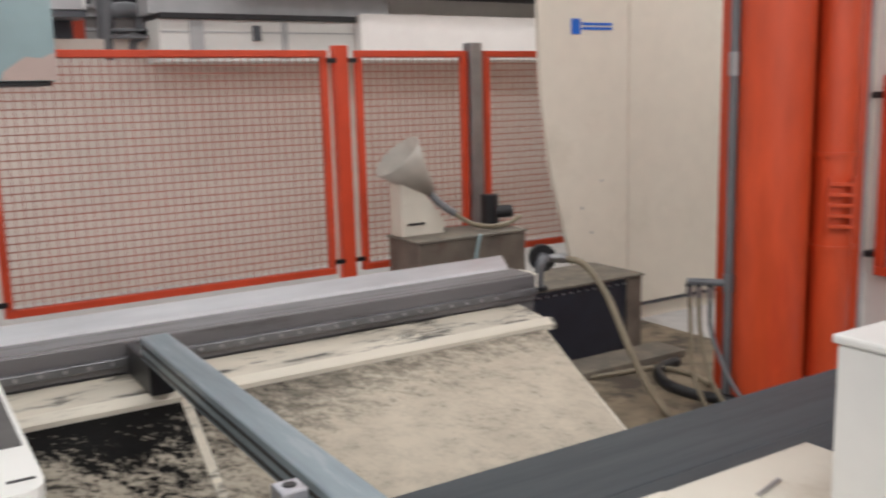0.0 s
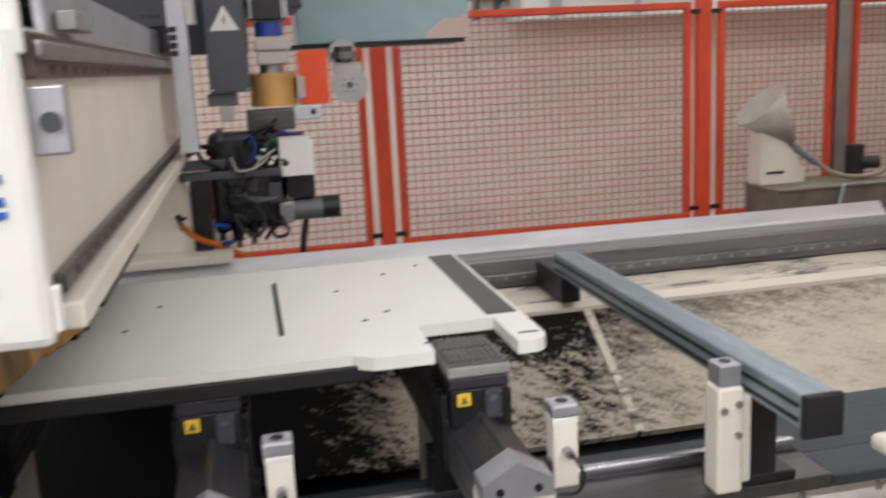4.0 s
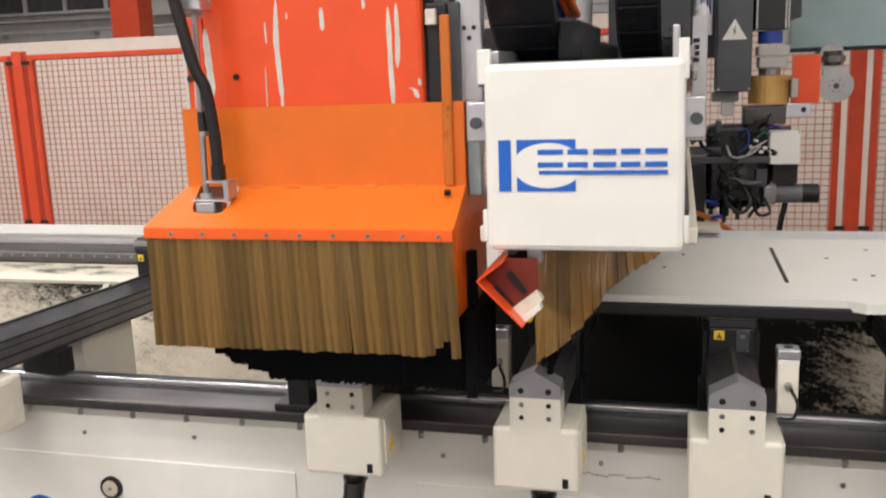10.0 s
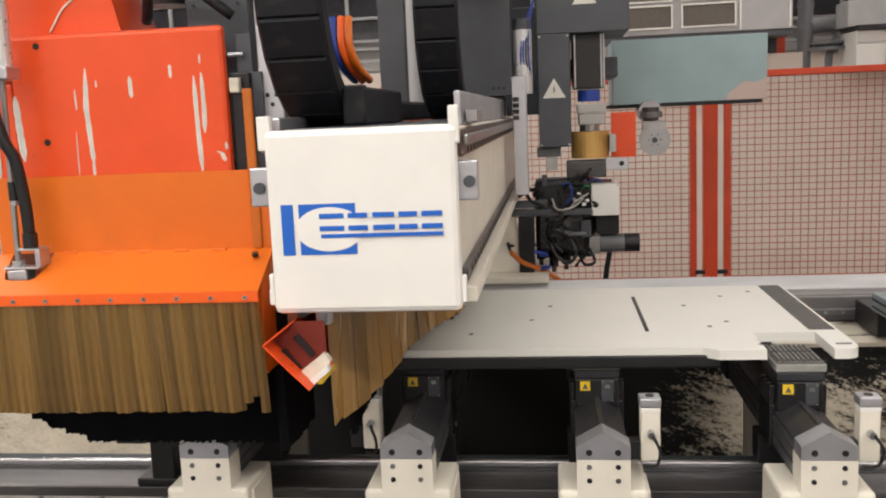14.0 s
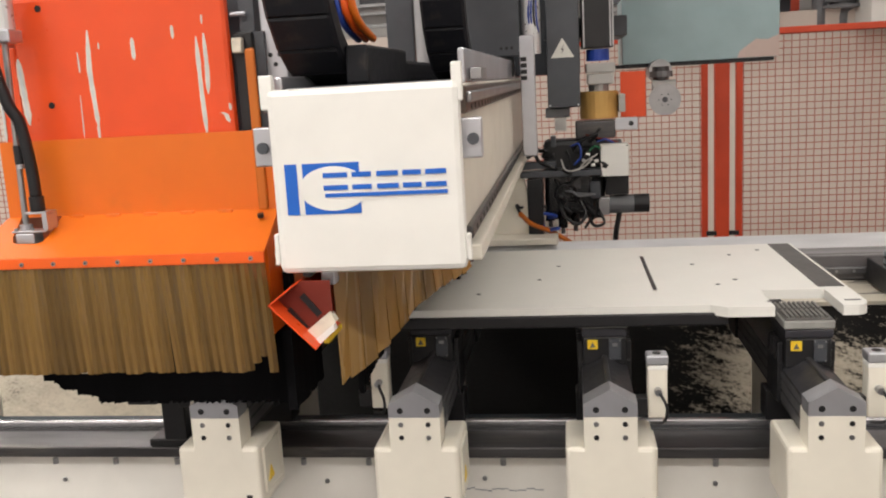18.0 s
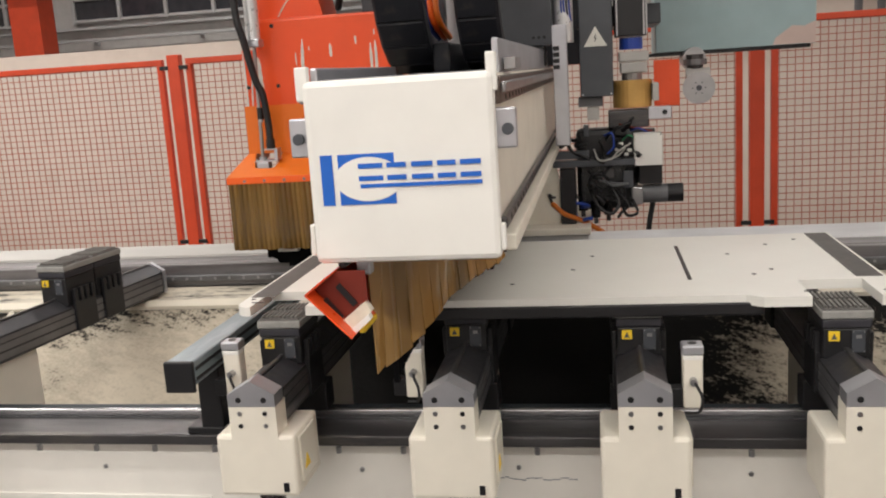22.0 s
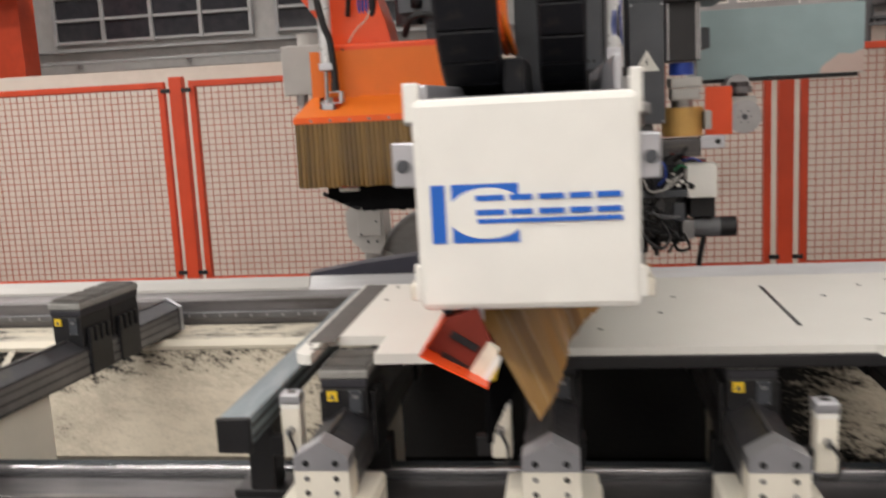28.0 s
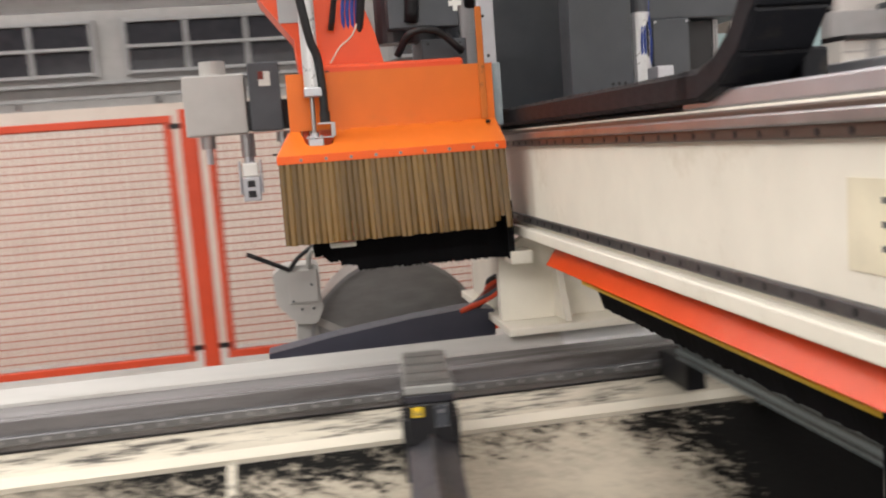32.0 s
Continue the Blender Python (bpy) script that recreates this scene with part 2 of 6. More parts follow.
M_BEAM = mat("black_anodised_beam", (0.060, 0.060, 0.068), 0.4, 0.5, var=0.2, dirt=(0.085, 0.08, 0.075), dirt_amt=0.4, dirt_scale=7)
M_POD = mat("dark_pod_plastic", (0.030, 0.030, 0.038), 0.5, var=0.15)
M_FOAM = mat("gray_pod_foam", (0.30, 0.30, 0.285), 0.75, var=0.1, scale=40)
M_DRUM = mat("gray_saw_hood", (0.30, 0.30, 0.295), 0.36, 0.5, var=0.12, stretch=(1, 1, 3))
M_TOOLG = mat("pale_gray_paint", (0.46, 0.45, 0.43), 0.45, var=0.06)
M_SLATE = mat("slate_plastic", (0.05, 0.052, 0.075), 0.45, var=0.1)
M_CHAIN = mat("chain_plastic", (0.010, 0.0105, 0.014), 0.55, var=0.25, dirt=(0.032, 0.029, 0.026), dirt_amt=0.37, dirt_scale=8)
M_CHAIN.node_tree.nodes["Principled BSDF"].inputs["Specular IOR Level"].default_value = 0.25
M_ORANGE2 = mat("bright_orange_paint", (0.90, 0.13, 0.012), 0.38, var=0.05)
M_ORANGEP = mat("faded_orange_paint", (0.86, 0.26, 0.13), 0.45, var=0.08)
M_ORANGED = mat("dark_orange_paint", (0.56, 0.145, 0.01), 0.5, var=0.1, dirt=(0.10, 0.05, 0.02), dirt_amt=0.33, dirt_scale=22)
M_PINKP = mat("bare_patch", (0.60, 0.47, 0.42), 0.6, var=0.06)
M_WHITEM = mat("silver_tube", (0.68, 0.69, 0.70), 0.3, 0.5, var=0.05)
M_COLUMN = mat("column_paint", (0.60, 0.075, 0.02), 0.38, var=0.12, dirt=(0.55, 0.06, 0.02), dirt_amt=0.4, dirt_scale=2, stretch=(2, 2, 0.4))
M_BOOTH = mat("cream_sheet_metal", (0.70, 0.65, 0.55), 0.5, var=0.03, dirt=(0.64, 0.59, 0.49), dirt_amt=0.4, dirt_scale=1.2)
M_RUST = mat("dull_rusty_steel", (0.16, 0.135, 0.11), 0.55, 0.3, var=0.25, dirt=(0.10, 0.05, 0.03), dirt_amt=0.38, dirt_scale=4)
M_TANLID = mat("dusty_brown_paint", (0.17, 0.15, 0.12), 0.7, var=0.25, dirt=(0.26, 0.225, 0.165), dirt_amt=0.4, dirt_scale=6)
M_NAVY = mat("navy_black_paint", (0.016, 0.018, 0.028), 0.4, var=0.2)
M_SCREEN = mat("dark_glass_top", (0.022, 0.023, 0.03), 0.34, var=0.3, dirt=(0.12, 0.115, 0.105), dirt_amt=0.3, dirt_scale=9, rvar=0.06)


# ---- geometry helpers ----
def box(bm, x0, x1, y0, y1, z0, z1, bevel=0.0, seg=2):
    r = bmesh.ops.create_cube(bm, size=1.0)
    vs = r["verts"]
    for v in vs:
        v.co = Vector((x0 + (v.co.x + 0.5) * (x1 - x0), y0 + (v.co.y + 0.5) * (y1 - y0), z0 + (v.co.z + 0.5) * (z1 - z0)))
    if bevel:
        es = list({e for v in vs for e in v.link_edges})
        bmesh.ops.bevel(bm, geom=es, offset=bevel, segments=seg, profile=0.5, affect="EDGES")
    return vs


def cyl(bm, p0, p1, r0, r1=None, seg=20, cap=True):
    p0, p1 = Vector(p0), Vector(p1)
    r1 = r0 if r1 is None else r1
    d = p1 - p0
    m = Matrix.Translation((p0 + p1) / 2) @ d.to_track_quat("Z", "Y").to_matrix().to_4x4()
    bmesh.ops.create_cone(bm, cap_ends=cap, segments=seg, radius1=r0, radius2=r1, depth=d.length, matrix=m)


def prism(bm, pts, axis, a, b):
    """A closed outline swept along an axis from a to b. pts are the two other coordinates, in axis order."""
    def at(p, v):
        return {"x": (v, p[0], p[1]), "y": (p[0], v, p[1]), "z": (p[0], p[1], v)}[axis]
    lo = [bm.verts.new(at(p, a)) for p in pts]
    hi = [bm.verts.new(at(p, b)) for p in pts]
    fs = [bm.faces.new(lo), bm.faces.new(hi)]
    n = len(pts)
    for i in range(n):
        fs.append(bm.faces.new((lo[i], lo[(i + 1) % n], hi[(i + 1) % n], hi[i])))
    bmesh.ops.recalc_face_normals(bm, faces=fs)


def smooth_line(pts, n=8):
    """Points along a smooth curve through pts."""
    P = [Vector(p) for p in pts]
    P = [2 * P[0] - P[1]] + P + [2 * P[-1] - P[-2]]
    out = []
    for i in range(1, len(P) - 2):
        for k in range(n):
            t = k / n
            a, b, c, d = P[i - 1:i + 3]
            out.append(0.5 * ((2 * b) + (c - a) * t + (2 * a - 5 * b + 4 * c - d) * t * t + (3 * b - a - 3 * c + d) * t ** 3))
    out.append(P[-2])
    return out


def tube(bm, pts, r, seg=10, n=8, ridge=0.0):
    line = smooth_line(pts, n)
    rings = []
    up = Vector((0.13, 0.2, 0.97))
    for i, p in enumerate(line):
        d = (line[min(i + 1, len(line) - 1)] - line[max(i - 1, 0)]).normalized()
        s = d.cross(up).normalized()
        u = s.cross(d)
        rr = r * (1 + (ridge if i % 2 else 0))
        rings.append([bm.verts.new(p + (s * math.cos(a) + u * math.sin(a)) * rr) for a in [2 * math.pi * k / seg for k in range(seg)]])
    for a, b in zip(rings, rings[1:]):
        for k in range(seg):
            bm.faces.new((a[k], a[(k + 1) % seg], b[(k + 1) % seg], b[k]))
    bm.faces.new(rings[0][::-1])
    bm.faces.new(rings[-1])


def part(name, bm, material, parent=None, label="", smooth=False):
    me = bpy.data.meshes.new(name)
    bmesh.ops.recalc_face_normals(bm, faces=bm.faces[:])
    bm.to_mesh(me)
    bm.free()
    me.materials.append(material)
    if smooth:
        for p in me.polygons:
            p.use_smooth = True
    ob = new(name, me)
    if parent:
        ob.parent = parent
    if label:
        ob["label"] = label
    return ob


def B():
    return bmesh.new()


def bx(name, dims, material, parent=None, label="", bevel=0.004):
    bm = B()
    box(bm, *dims, bevel)
    return part(name, bm, material, parent, label)


def empty(name, x, y, z):
    ob = new(name)
    ob.location = (x, y, z)
    return ob

# dust-covered tray: black dust gathers under the arm's working zone
def dust_material():
    m = mat("dusty_chip_tray", (0.56, 0.50, 0.40), 0.75, var=0.1, bump=0.45, fine=70)
    nt = m.node_tree
    b = nt.nodes["Principled BSDF"]
    src = b.inputs["Base Color"].links[0].from_socket
    tc = nt.nodes.new("ShaderNodeTexCoord")
    mp = nt.nodes.new("ShaderNodeMapping")
    mp.inputs["Scale"].default_value = (1, 1.6, 1)
    mp.inputs["Rotation"].default_value = (0, 0, 0.9)
    nt.links.new(tc.outputs["Object"], mp.inputs[0])
    big = nt.nodes.new("ShaderNodeTexNoise")
    big.inputs["Scale"].default_value, big.inputs["Detail"].default_value, big.inputs["Roughness"].default_value = 1.7, 4, 0.55
    nt.links.new(mp.outputs[0], big.inputs[0])
    turn = nt.nodes.new("ShaderNodeMapping")
    turn.inputs["Rotation"].default_value = (0, 0, 0.45)
    nt.links.new(tc.outputs["Object"], turn.inputs[0])
    mp2 = nt.nodes.new("ShaderNodeMapping")
    mp2.inputs["Scale"].default_value = (0.34, 1, 1)
    nt.links.new(turn.outputs[0], mp2.inputs[0])
    fine = nt.nodes.new("ShaderNodeTexNoise")
    fine.inputs["Scale"].default_value, fine.inputs["Detail"].default_value, fine.inputs["Roughness"].default_value = 34, 10, 0.72
    nt.links.new(mp2.outputs[0], fine.inputs[0])
    sp = nt.nodes.new("ShaderNodeSeparateXYZ")
    nt.links.new(tc.outputs["Object"], sp.inputs[0])

    def op(kind, a, c):
        n = nt.nodes.new("ShaderNodeMath")
        n.operation = kind
        for i, v in enumerate((a, c)):
            if isinstance(v, (int, float)):
                n.inputs[i].default_value = v
            else:
                nt.links.new(v, n.inputs[i])
        return n.outputs[0]

    grain = nt.nodes.new("ShaderNodeTexNoise")
    grain.inputs["Scale"].default_value, grain.inputs["Detail"].default_value = 85, 5
    nt.links.new(tc.outputs["Object"], grain.inputs[0])
    x, y = sp.outputs[0], sp.outputs[1]
    # the heap of black chips lies under the board and thins out to both sides
    near = op("MAXIMUM", op("SUBTRACT", op("ABSOLUTE", op("SUBTRACT", x, 0.04), 0), 0.49), 0)
    pile = op("SUBTRACT", 0.57, op("MINIMUM", op("MULTIPLY", near, 1.6), 0.75))
    # a second film left of the seam and right of the bar, fading to the ends
    left = op("MINIMUM", op("MINIMUM", op("MAXIMUM", op("MULTIPLY", op("SUBTRACT", -1.32, x), 0.9), 0), 0.25), op("MAXIMUM", op("MULTIPLY", op("ADD", x, 2.6), 0.45), 0.03))
    right = op("MAXIMUM", op("SUBTRACT", 0.36, op("MULTIPLY", op("ABSOLUTE", op("SUBTRACT", x, 1.35), 0), 0.52)), 0)
    # dust caught just under the lip, away from the heap
    top = op("MULTIPLY", op("MAXIMUM", op("SUBTRACT", y, 1.09), 0), op("MINIMUM", op("MULTIPLY", near, 5.0), 1.9))
    clear = op("MULTIPLY", op("MULTIPLY", op("MAXIMUM", op("SUBTRACT", y, 1.16), 0), -4.0), op("MAXIMUM", op("SUBTRACT", 1, op("MULTIPLY", near, 4)), 0))
    top = op("ADD", top, clear)
    v = op("ADD", op("ADD", op("MULTIPLY", big.outputs[0], 0.42), op("ADD", op("MULTIPLY", fine.outputs[0], 1.10), op("MULTIPLY", op("SUBTRACT", grain.outputs[0], 0.38), 0.5))), op("ADD", op("ADD", pile, top), op("ADD", left, right)))
    mr = nt.nodes.new("ShaderNodeMapRange")
    # soft films at both ends, crisp chips in between
    soft = op("ADD", op("MINIMUM", op("MAXIMUM", op("MULTIPLY", op("SUBTRACT", x, 1.45), 3.0), 0), 1), op("MINIMUM", op("MAXIMUM", op("MULTIPLY", op("SUBTRACT", -1.95, x), 2.5), 0), 1))
    nt.links.new(op("SUBTRACT", 0.93, op("MULTIPLY", soft, 0.14)), mr.inputs[1])
    nt.links.new(op("ADD", 1.10, op("MULTIPLY", soft, 0.22)), mr.inputs[2])
    nt.links.new(v, mr.inputs[0])
    mx = nt.nodes.new("ShaderNodeMix")
    mx.data_type = "RGBA"
    nt.links.new(mr.outputs[0], mx.inputs[0])
    film = nt.nodes.new("ShaderNodeMapRange")
    film.inputs[1].default_value, film.inputs[2].default_value, film.inputs[4].default_value = 0.60, 0.98, 0.42
    veil = op("MINIMUM", op("MAXIMUM", op("MULTIPLY", op("SUBTRACT", -1.85, x), 0.7), 0), 0.22)
    nt.links.new(op("ADD", v, veil), film.inputs[0])
    gray = nt.nodes.new("ShaderNodeMix")
    gray.data_type = "RGBA"
    nt.links.new(film.outputs[0], gray.inputs[0])
    nt.links.new(src, gray.inputs[6])
    gray.inputs[7].default_value = (0.16, 0.145, 0.12, 1)
    nt.links.new(gray.outputs[2], mx.inputs[6])
    mx.inputs[7].default_value = (0.007, 0.0065, 0.006, 1)
    b.inputs["Specular IOR Level"].default_value = 0.15
    nt.links.new(mx.outputs[2], b.inputs["Base Color"])
    return m


M_TRAY = dust_material()


# ---- the hall ----
def slab(name, dims, material, label):
    return tagged(bx(name, dims, material, bevel=0), label, name.split("_")[0], kind="structure")


slab("floor", (-11, 7.2, -5, 10, -0.1, 0), M_FLOOR, "dark worn workshop floor with sawdust and oil stains")
slab("ceiling", (-11, 7.2, -5, 10, 4.4, 4.5), M_CEIL, "plain gray workshop ceiling")
slab("wall_south", (-11, 7.2, -5.2, -5, 0, 4.4), M_WALLW, "plain white workshop wall")
slab("wall_west", (-11.2, -11, -5, 10, 0, 4.4), M_WALLW, "plain white workshop wall")
slab("wall_east", (7.2, 7.4, -5, 10, 0, 4.4), M_WALLW, "plain white workshop wall")
slab("wall_north", (-11, 7.2, 9.0, 9.2, 0, 4.4), M_WALLG, "gray workshop wall behind the machine fence")
slab("floor_rear", (-11, 7.2, 2.0, 8.99, 0.0, 0.004), M_REARFLOOR, "pale gray concrete floor behind the machine")
slab("partition_wall", (-11, 7.2, 6.0, 6.1, 0, 1.88), M_WALLB, "low light partition wall behind the fence")
slab("wall_stub", (4.84, 5.0, -4.9, 1.52, 0, 4.4), M_WALLW, "white painted wall beside the column")

# Unseen fixtures, assumed, one over each lamp of the grid.
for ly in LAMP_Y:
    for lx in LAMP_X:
        f = empty("unseen_ceiling_light", lx, ly, 4.4)
        tagged(f, "assumed long white ceiling light, out of view", "ceiling light", "hall ceiling lights")
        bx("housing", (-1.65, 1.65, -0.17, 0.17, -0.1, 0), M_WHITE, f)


def window(x, z, nx, nz, w, h):
    """A steel-framed window block of nx by nz panes in the north wall."""
    f = empty("window", x, 9.0, z)
    tagged(f, "gray steel-framed window with dark panes", "window", "hall windows", "structure")
    W, Hh = nx * w, nz * h
    for i in range(nx + 1):
        bx("window_frame", (i * w - 0.022, i * w + 0.022, -0.08, -0.001, -0.03, Hh + 0.03), M_WFRAME, f, bevel=0.006)
    for k in range(nz + 1):
        for i in range(nx):
            bx("window_frame", (i * w + 0.0225, (i + 1) * w - 0.0225, -0.078, -0.001, k * h - 0.018, k * h + 0.018), M_WFRAME, f, bevel=0.006)
    for i in range(nx):
        for k in range(nz):
            bx("pane", (i * w + 0.0226, (i + 1) * w - 0.0226, -0.04, -0.03, k * h + 0.0182, (k + 1) * h - 0.0182), M_GLASSD, f, bevel=0)
    return f


for k in range(-2, 4):
    window(-3.25 + 2.8 * k, 2.40, 4, 2, 0.62, 0.265)
tagged(bx("window_ledge", (-10.9, 7.1, 8.90, 8.998, 2.29, 2.325), M_WFRAME), "long gray ledge under the hall windows", "ledge", kind="structure")
bm = B()
cyl(bm, (-10.9, 7.2, 3.13), (2.2, 7.2, 3.13), 0.36, seg=32)
for x in np.arange(-10.5, 2.2, 1.25):
    cyl(bm, (x, 7.2, 3.13), (x + 0.05, 7.2, 3.13), 0.372, seg=32)
duct = part("ventilation_duct", bm, M_GALV, smooth=False)
tagged(duct, "large shiny galvanised round ventilation duct under the ceiling", "duct")
for x in (-9.0, -5.0, -1.0):
    d = bx("hanger", (x, x + 0.03, 7.19, 7.22, 3.49, 4.4), M_STEEL, duct, bevel=0)
cr = empty("cable_rail", 0, 8.78, 2.15)
tagged(cr, "long gray cable rail along the wall", "cable rail")
bx("rail", (-10.9, 3.5, 0.02, 0.12, -0.012, 0.02), M_WFRAME, cr)
for x in np.arange(-10, 3.5, 1.4):
    bx("bracket", (x, x + 0.03, 0.121, 0.22, -0.06, 0.02), M_WFRAME, cr, bevel=0)
for x, y, w in ((-6.03, 7.6, 0.36), (4.6, 7.4, 0.3)):
    c = tagged(bx("hall_column", (x, x + w, y, y + 0.3, 0, 4.4), M_FENCE), "orange-red steel hall column", "column", "hall columns")
hp = empty("wall_pipe", 0, 0, 0)
tagged(hp, "gray pipe with elbow and flange above the partition wall", "pipe")
bm = B()
tube(bm, [(2.44, 6.05, 4.3), (2.44, 6.05, 3.0), (2.44, 6.05, 2.2), (2.44, 6.05, 1.73)], 0.06, 14, 6)
part("riser", bm, M_GPIPE, hp, smooth=True)
bm = B()
tube(bm, [(2.47, 6.05, 2.08), (2.60, 6.05, 2.095), (2.69, 6.05, 2.07), (2.715, 6.05, 1.99), (2.68, 6.05, 1.91), (2.62, 6.05, 1.86), (2.61, 6.05, 1.74)], 0.06, 14, 6)
part("elbow", bm, M_GPIPE, hp, smooth=True)
for z in (1.98, 2.24):
    bm = B()
    cyl(bm, (2.44, 6.05, z), (2.44, 6.05, z + 0.03), 0.066, seg=16)
    part("pipe_collar", bm, M_GPIPE, hp)
bm = B()
cyl(bm, (2.61, 6.02, 1.8805), (2.61, 6.02, 1.905), 0.17, seg=28)
cyl(bm, (2.61, 6.02, 1.905), (2.61, 6.02, 1.93), 0.10, seg=24)
cyl(bm, (2.61, 6.02, 1.93), (2.61, 6.02, 1.95), 0.15, seg=28)
part("pipe_flange", bm, M_GPIPE, hp, "dark gray pipe flange")
hc = empty("wall_cabinet", 0, 0, 0)
tagged(hc, "gray sheet-metal cabinets with grilles along the rear wall", "cabinet")
bx("body", (0.6, 2.24, 5.65, 5.95, 2.05, 3.2), M_WALLL, hc)
bx("base_rail", (0.6, 2.24, 5.66, 5.95, 2.0, 2.046), M_DGRAY, hc)
for i in range(2):
    for k in range(4):
        x, z = 0.92 + i * 0.485, 2.105 + k * 0.206
        bx("grille", (x, x + 0.395, 5.635, 5.648, z, z + 0.16), M_GRILLE, hc, "dark brown grille")
        bm = B()
        for q in ((x - 0.012, x, z - 0.012, z + 0.172), (x + 0.395, x + 0.407, z - 0.012, z + 0.172), (x, x + 0.395, z - 0.012, z), (x, x + 0.395, z + 0.16, z + 0.172)):
            box(bm, q[0], q[1], 5.625, 5.648, q[2], q[3])
        part("grille_frame", bm, M_WHITE, hc, "thin pale frame")
bx("panel_edge", (1.84, 1.852, 5.64, 5.649, 2.06, 3.18), M_WHITE, hc, "pale edge strip", 0)
bx("panel_edge", (2.215, 2.227, 5.64, 5.649, 2.06, 3.18), M_WHITE, hc, "pale edge strip", 0)
bm = B()
for i in range(9):
    box(bm, 3.4 + i * 0.42, 3.78 + i * 0.42, 5.45, 5.88, 2.32, 2.95, 0.01)
lk = part("locker_row", bm, M_WALLL)
tagged(lk, "row of gray lockers high behind the fence", "lockers", kind="stuff")
slab("wall_rear", (2.95, 7.2, 6.0, 6.1, 1.881, 4.4), M_WALLW, "white wall behind the lockers")
bx("locker_shelf", (3.3, 7.2, 5.4, 5.998, 2.24, 2.318), M_DGRAY, hc)

cs = empty("machine_casing", 0, 0, 0)
tagged(cs, "gray sheet-metal casing with a dark rail on the partition wall", "casing")
bx("casing_panel", (2.70, 4.24, 5.60, 5.998, 1.70, 2.0), M_CABINET, cs, "light gray panel")
for x, w in ((2.92, 0.10), (3.62, 0.05)):
    bx("casing_rib", (x, x + w, 5.588, 5.5995, 1.72, 1.99), M_WFRAME, cs, "", 0.003)
bx("casing_seam", (2.71, 4.23, 5.594, 5.5995, 1.905, 1.915), M_WFRAME, cs, "", 0)
bx("casing_latch", (3.39, 3.45, 5.575, 5.5995, 1.85, 1.96), M_DGRAY, cs, "dark latch", 0.004)
bx("dark_rail", (2.70, 4.24, 5.56, 5.998, 2.0005, 2.04), M_BLACK, cs, "dark rail along the top")
bx("upper_panel", (2.66, 4.60, 5.68, 5.998, 2.0405, 2.238), M_WFRAME, cs, "gray upper panel")
wcs = empty("white_casing", 0, 0, 0)
bx("casing_front", (4.245, 7.15, 5.50, 5.515, 1.70, 2.06), M_WALLW, wcs)
bx("casing_body", (4.247, 7.15, 5.5155, 5.998, 1.70, 2.05), M_WALLW, wcs)
tagged(wcs, "plain white sheet casing on the partition wall", "casing")
tagged(bx("dark_box", (1.80, 2.20, 5.98, 6.09, 1.8805, 2.03), M_NAVY), "dark box lying on the partition wall", "box")
tagged(bx("hall_column", (2.26, 2.35, 6.32, 6.42, 0.0045, 4.4), M_FENCE), "orange-red steel hall column", "column", "hall columns")

# ---- fence ----
FY = 3.425
Z0, Z1 = 0.475, 1.665


def fence_bay(w, m, name="mesh_fence_panel", z0=Z0, z1=Z1, px=0.042, pz=0.037, wire=0.0019):
    f = new(name)
    f.matrix_world = m
    tagged(f, "orange-red steel mesh safety fence panel", "fence panel", "machine fence panels")
    t = 0.02
    for d in ((0, w, -t, t, z1 - 0.035, z1), (0, w, -t, t, z0, z0 + 0.035),
              (0, 0.035, -t, t, z0 + 0.036, z1 - 0.036), (w - 0.035, w, -t, t, z0 + 0.036, z1 - 0.036)):
        bx("frame_bar", d, M_FENCE, f, bevel=0.003)
    bm = B()
    nx, nz = int(w / px), int((z1 - z0) / pz)
    for i in range(1, nx):
        x = w * i / nx
        box(bm, x - wire, x + wire, 0, 0.0042, z0 + 0.03, z1 - 0.03)
    for i in range(1, nz):
        z = z0 + (z1 - z0) * i / nz
        box(bm, 0.03, w - 0.03, -0.0046, -0.0002, z - wire * 1.25, z + wire * 1.25)
    part("wire_mesh", bm, M_WIRE, f)["kind"] = "stuff"
    return f


def fence_post(x, y):
    p = empty("fence_post", x, y, 0)
    tagged(p, "orange-red square steel fence post", "post", "fence posts")
    bx("upright", (-0.039, 0.039, -0.03, 0.03, 0.013, 1.69), M_FENCE, p)
    bx("foot_plate", (-0.08, 0.08, -0.08, 0.08, 0, 0.012), M_FENCE, p, bevel=0.002)
    for z in (0.53, 1.60):
        for s in (-1, 1):
            bx("hinge_clip", (s * 0.062 - 0.026, s * 0.062 + 0.03, -0.034, -0.024, z, z + 0.025), M_BLACK, p, bevel=0.002)
    return p


POSTS = [-5.58, -3.95, -2.143, -0.42, 1.245, 3.04]
for a, b in zip(POSTS, POSTS[1:]):
    fence_bay(b - a - 0.152, pose(a + 0.076, FY, 0))
for x in POSTS:
    fence_post(x, FY)
fence_bay(0.71, pose(3.04 + 0.09, FY, 0))
tagged(bx("gray_post", (3.85, 3.93, FY - 0.04, FY + 0.04, 0, 1.71), M_STEEL), "gray steel post between fence panels", "post")
fence_bay(0.9, pose(3.965, FY, 0))
# the fence turns towards the operator at its far end
CORNER = [(-5.58, FY), (-5.75, 2.66), (-6.35, 2.3), (-8.0, 1.35)]
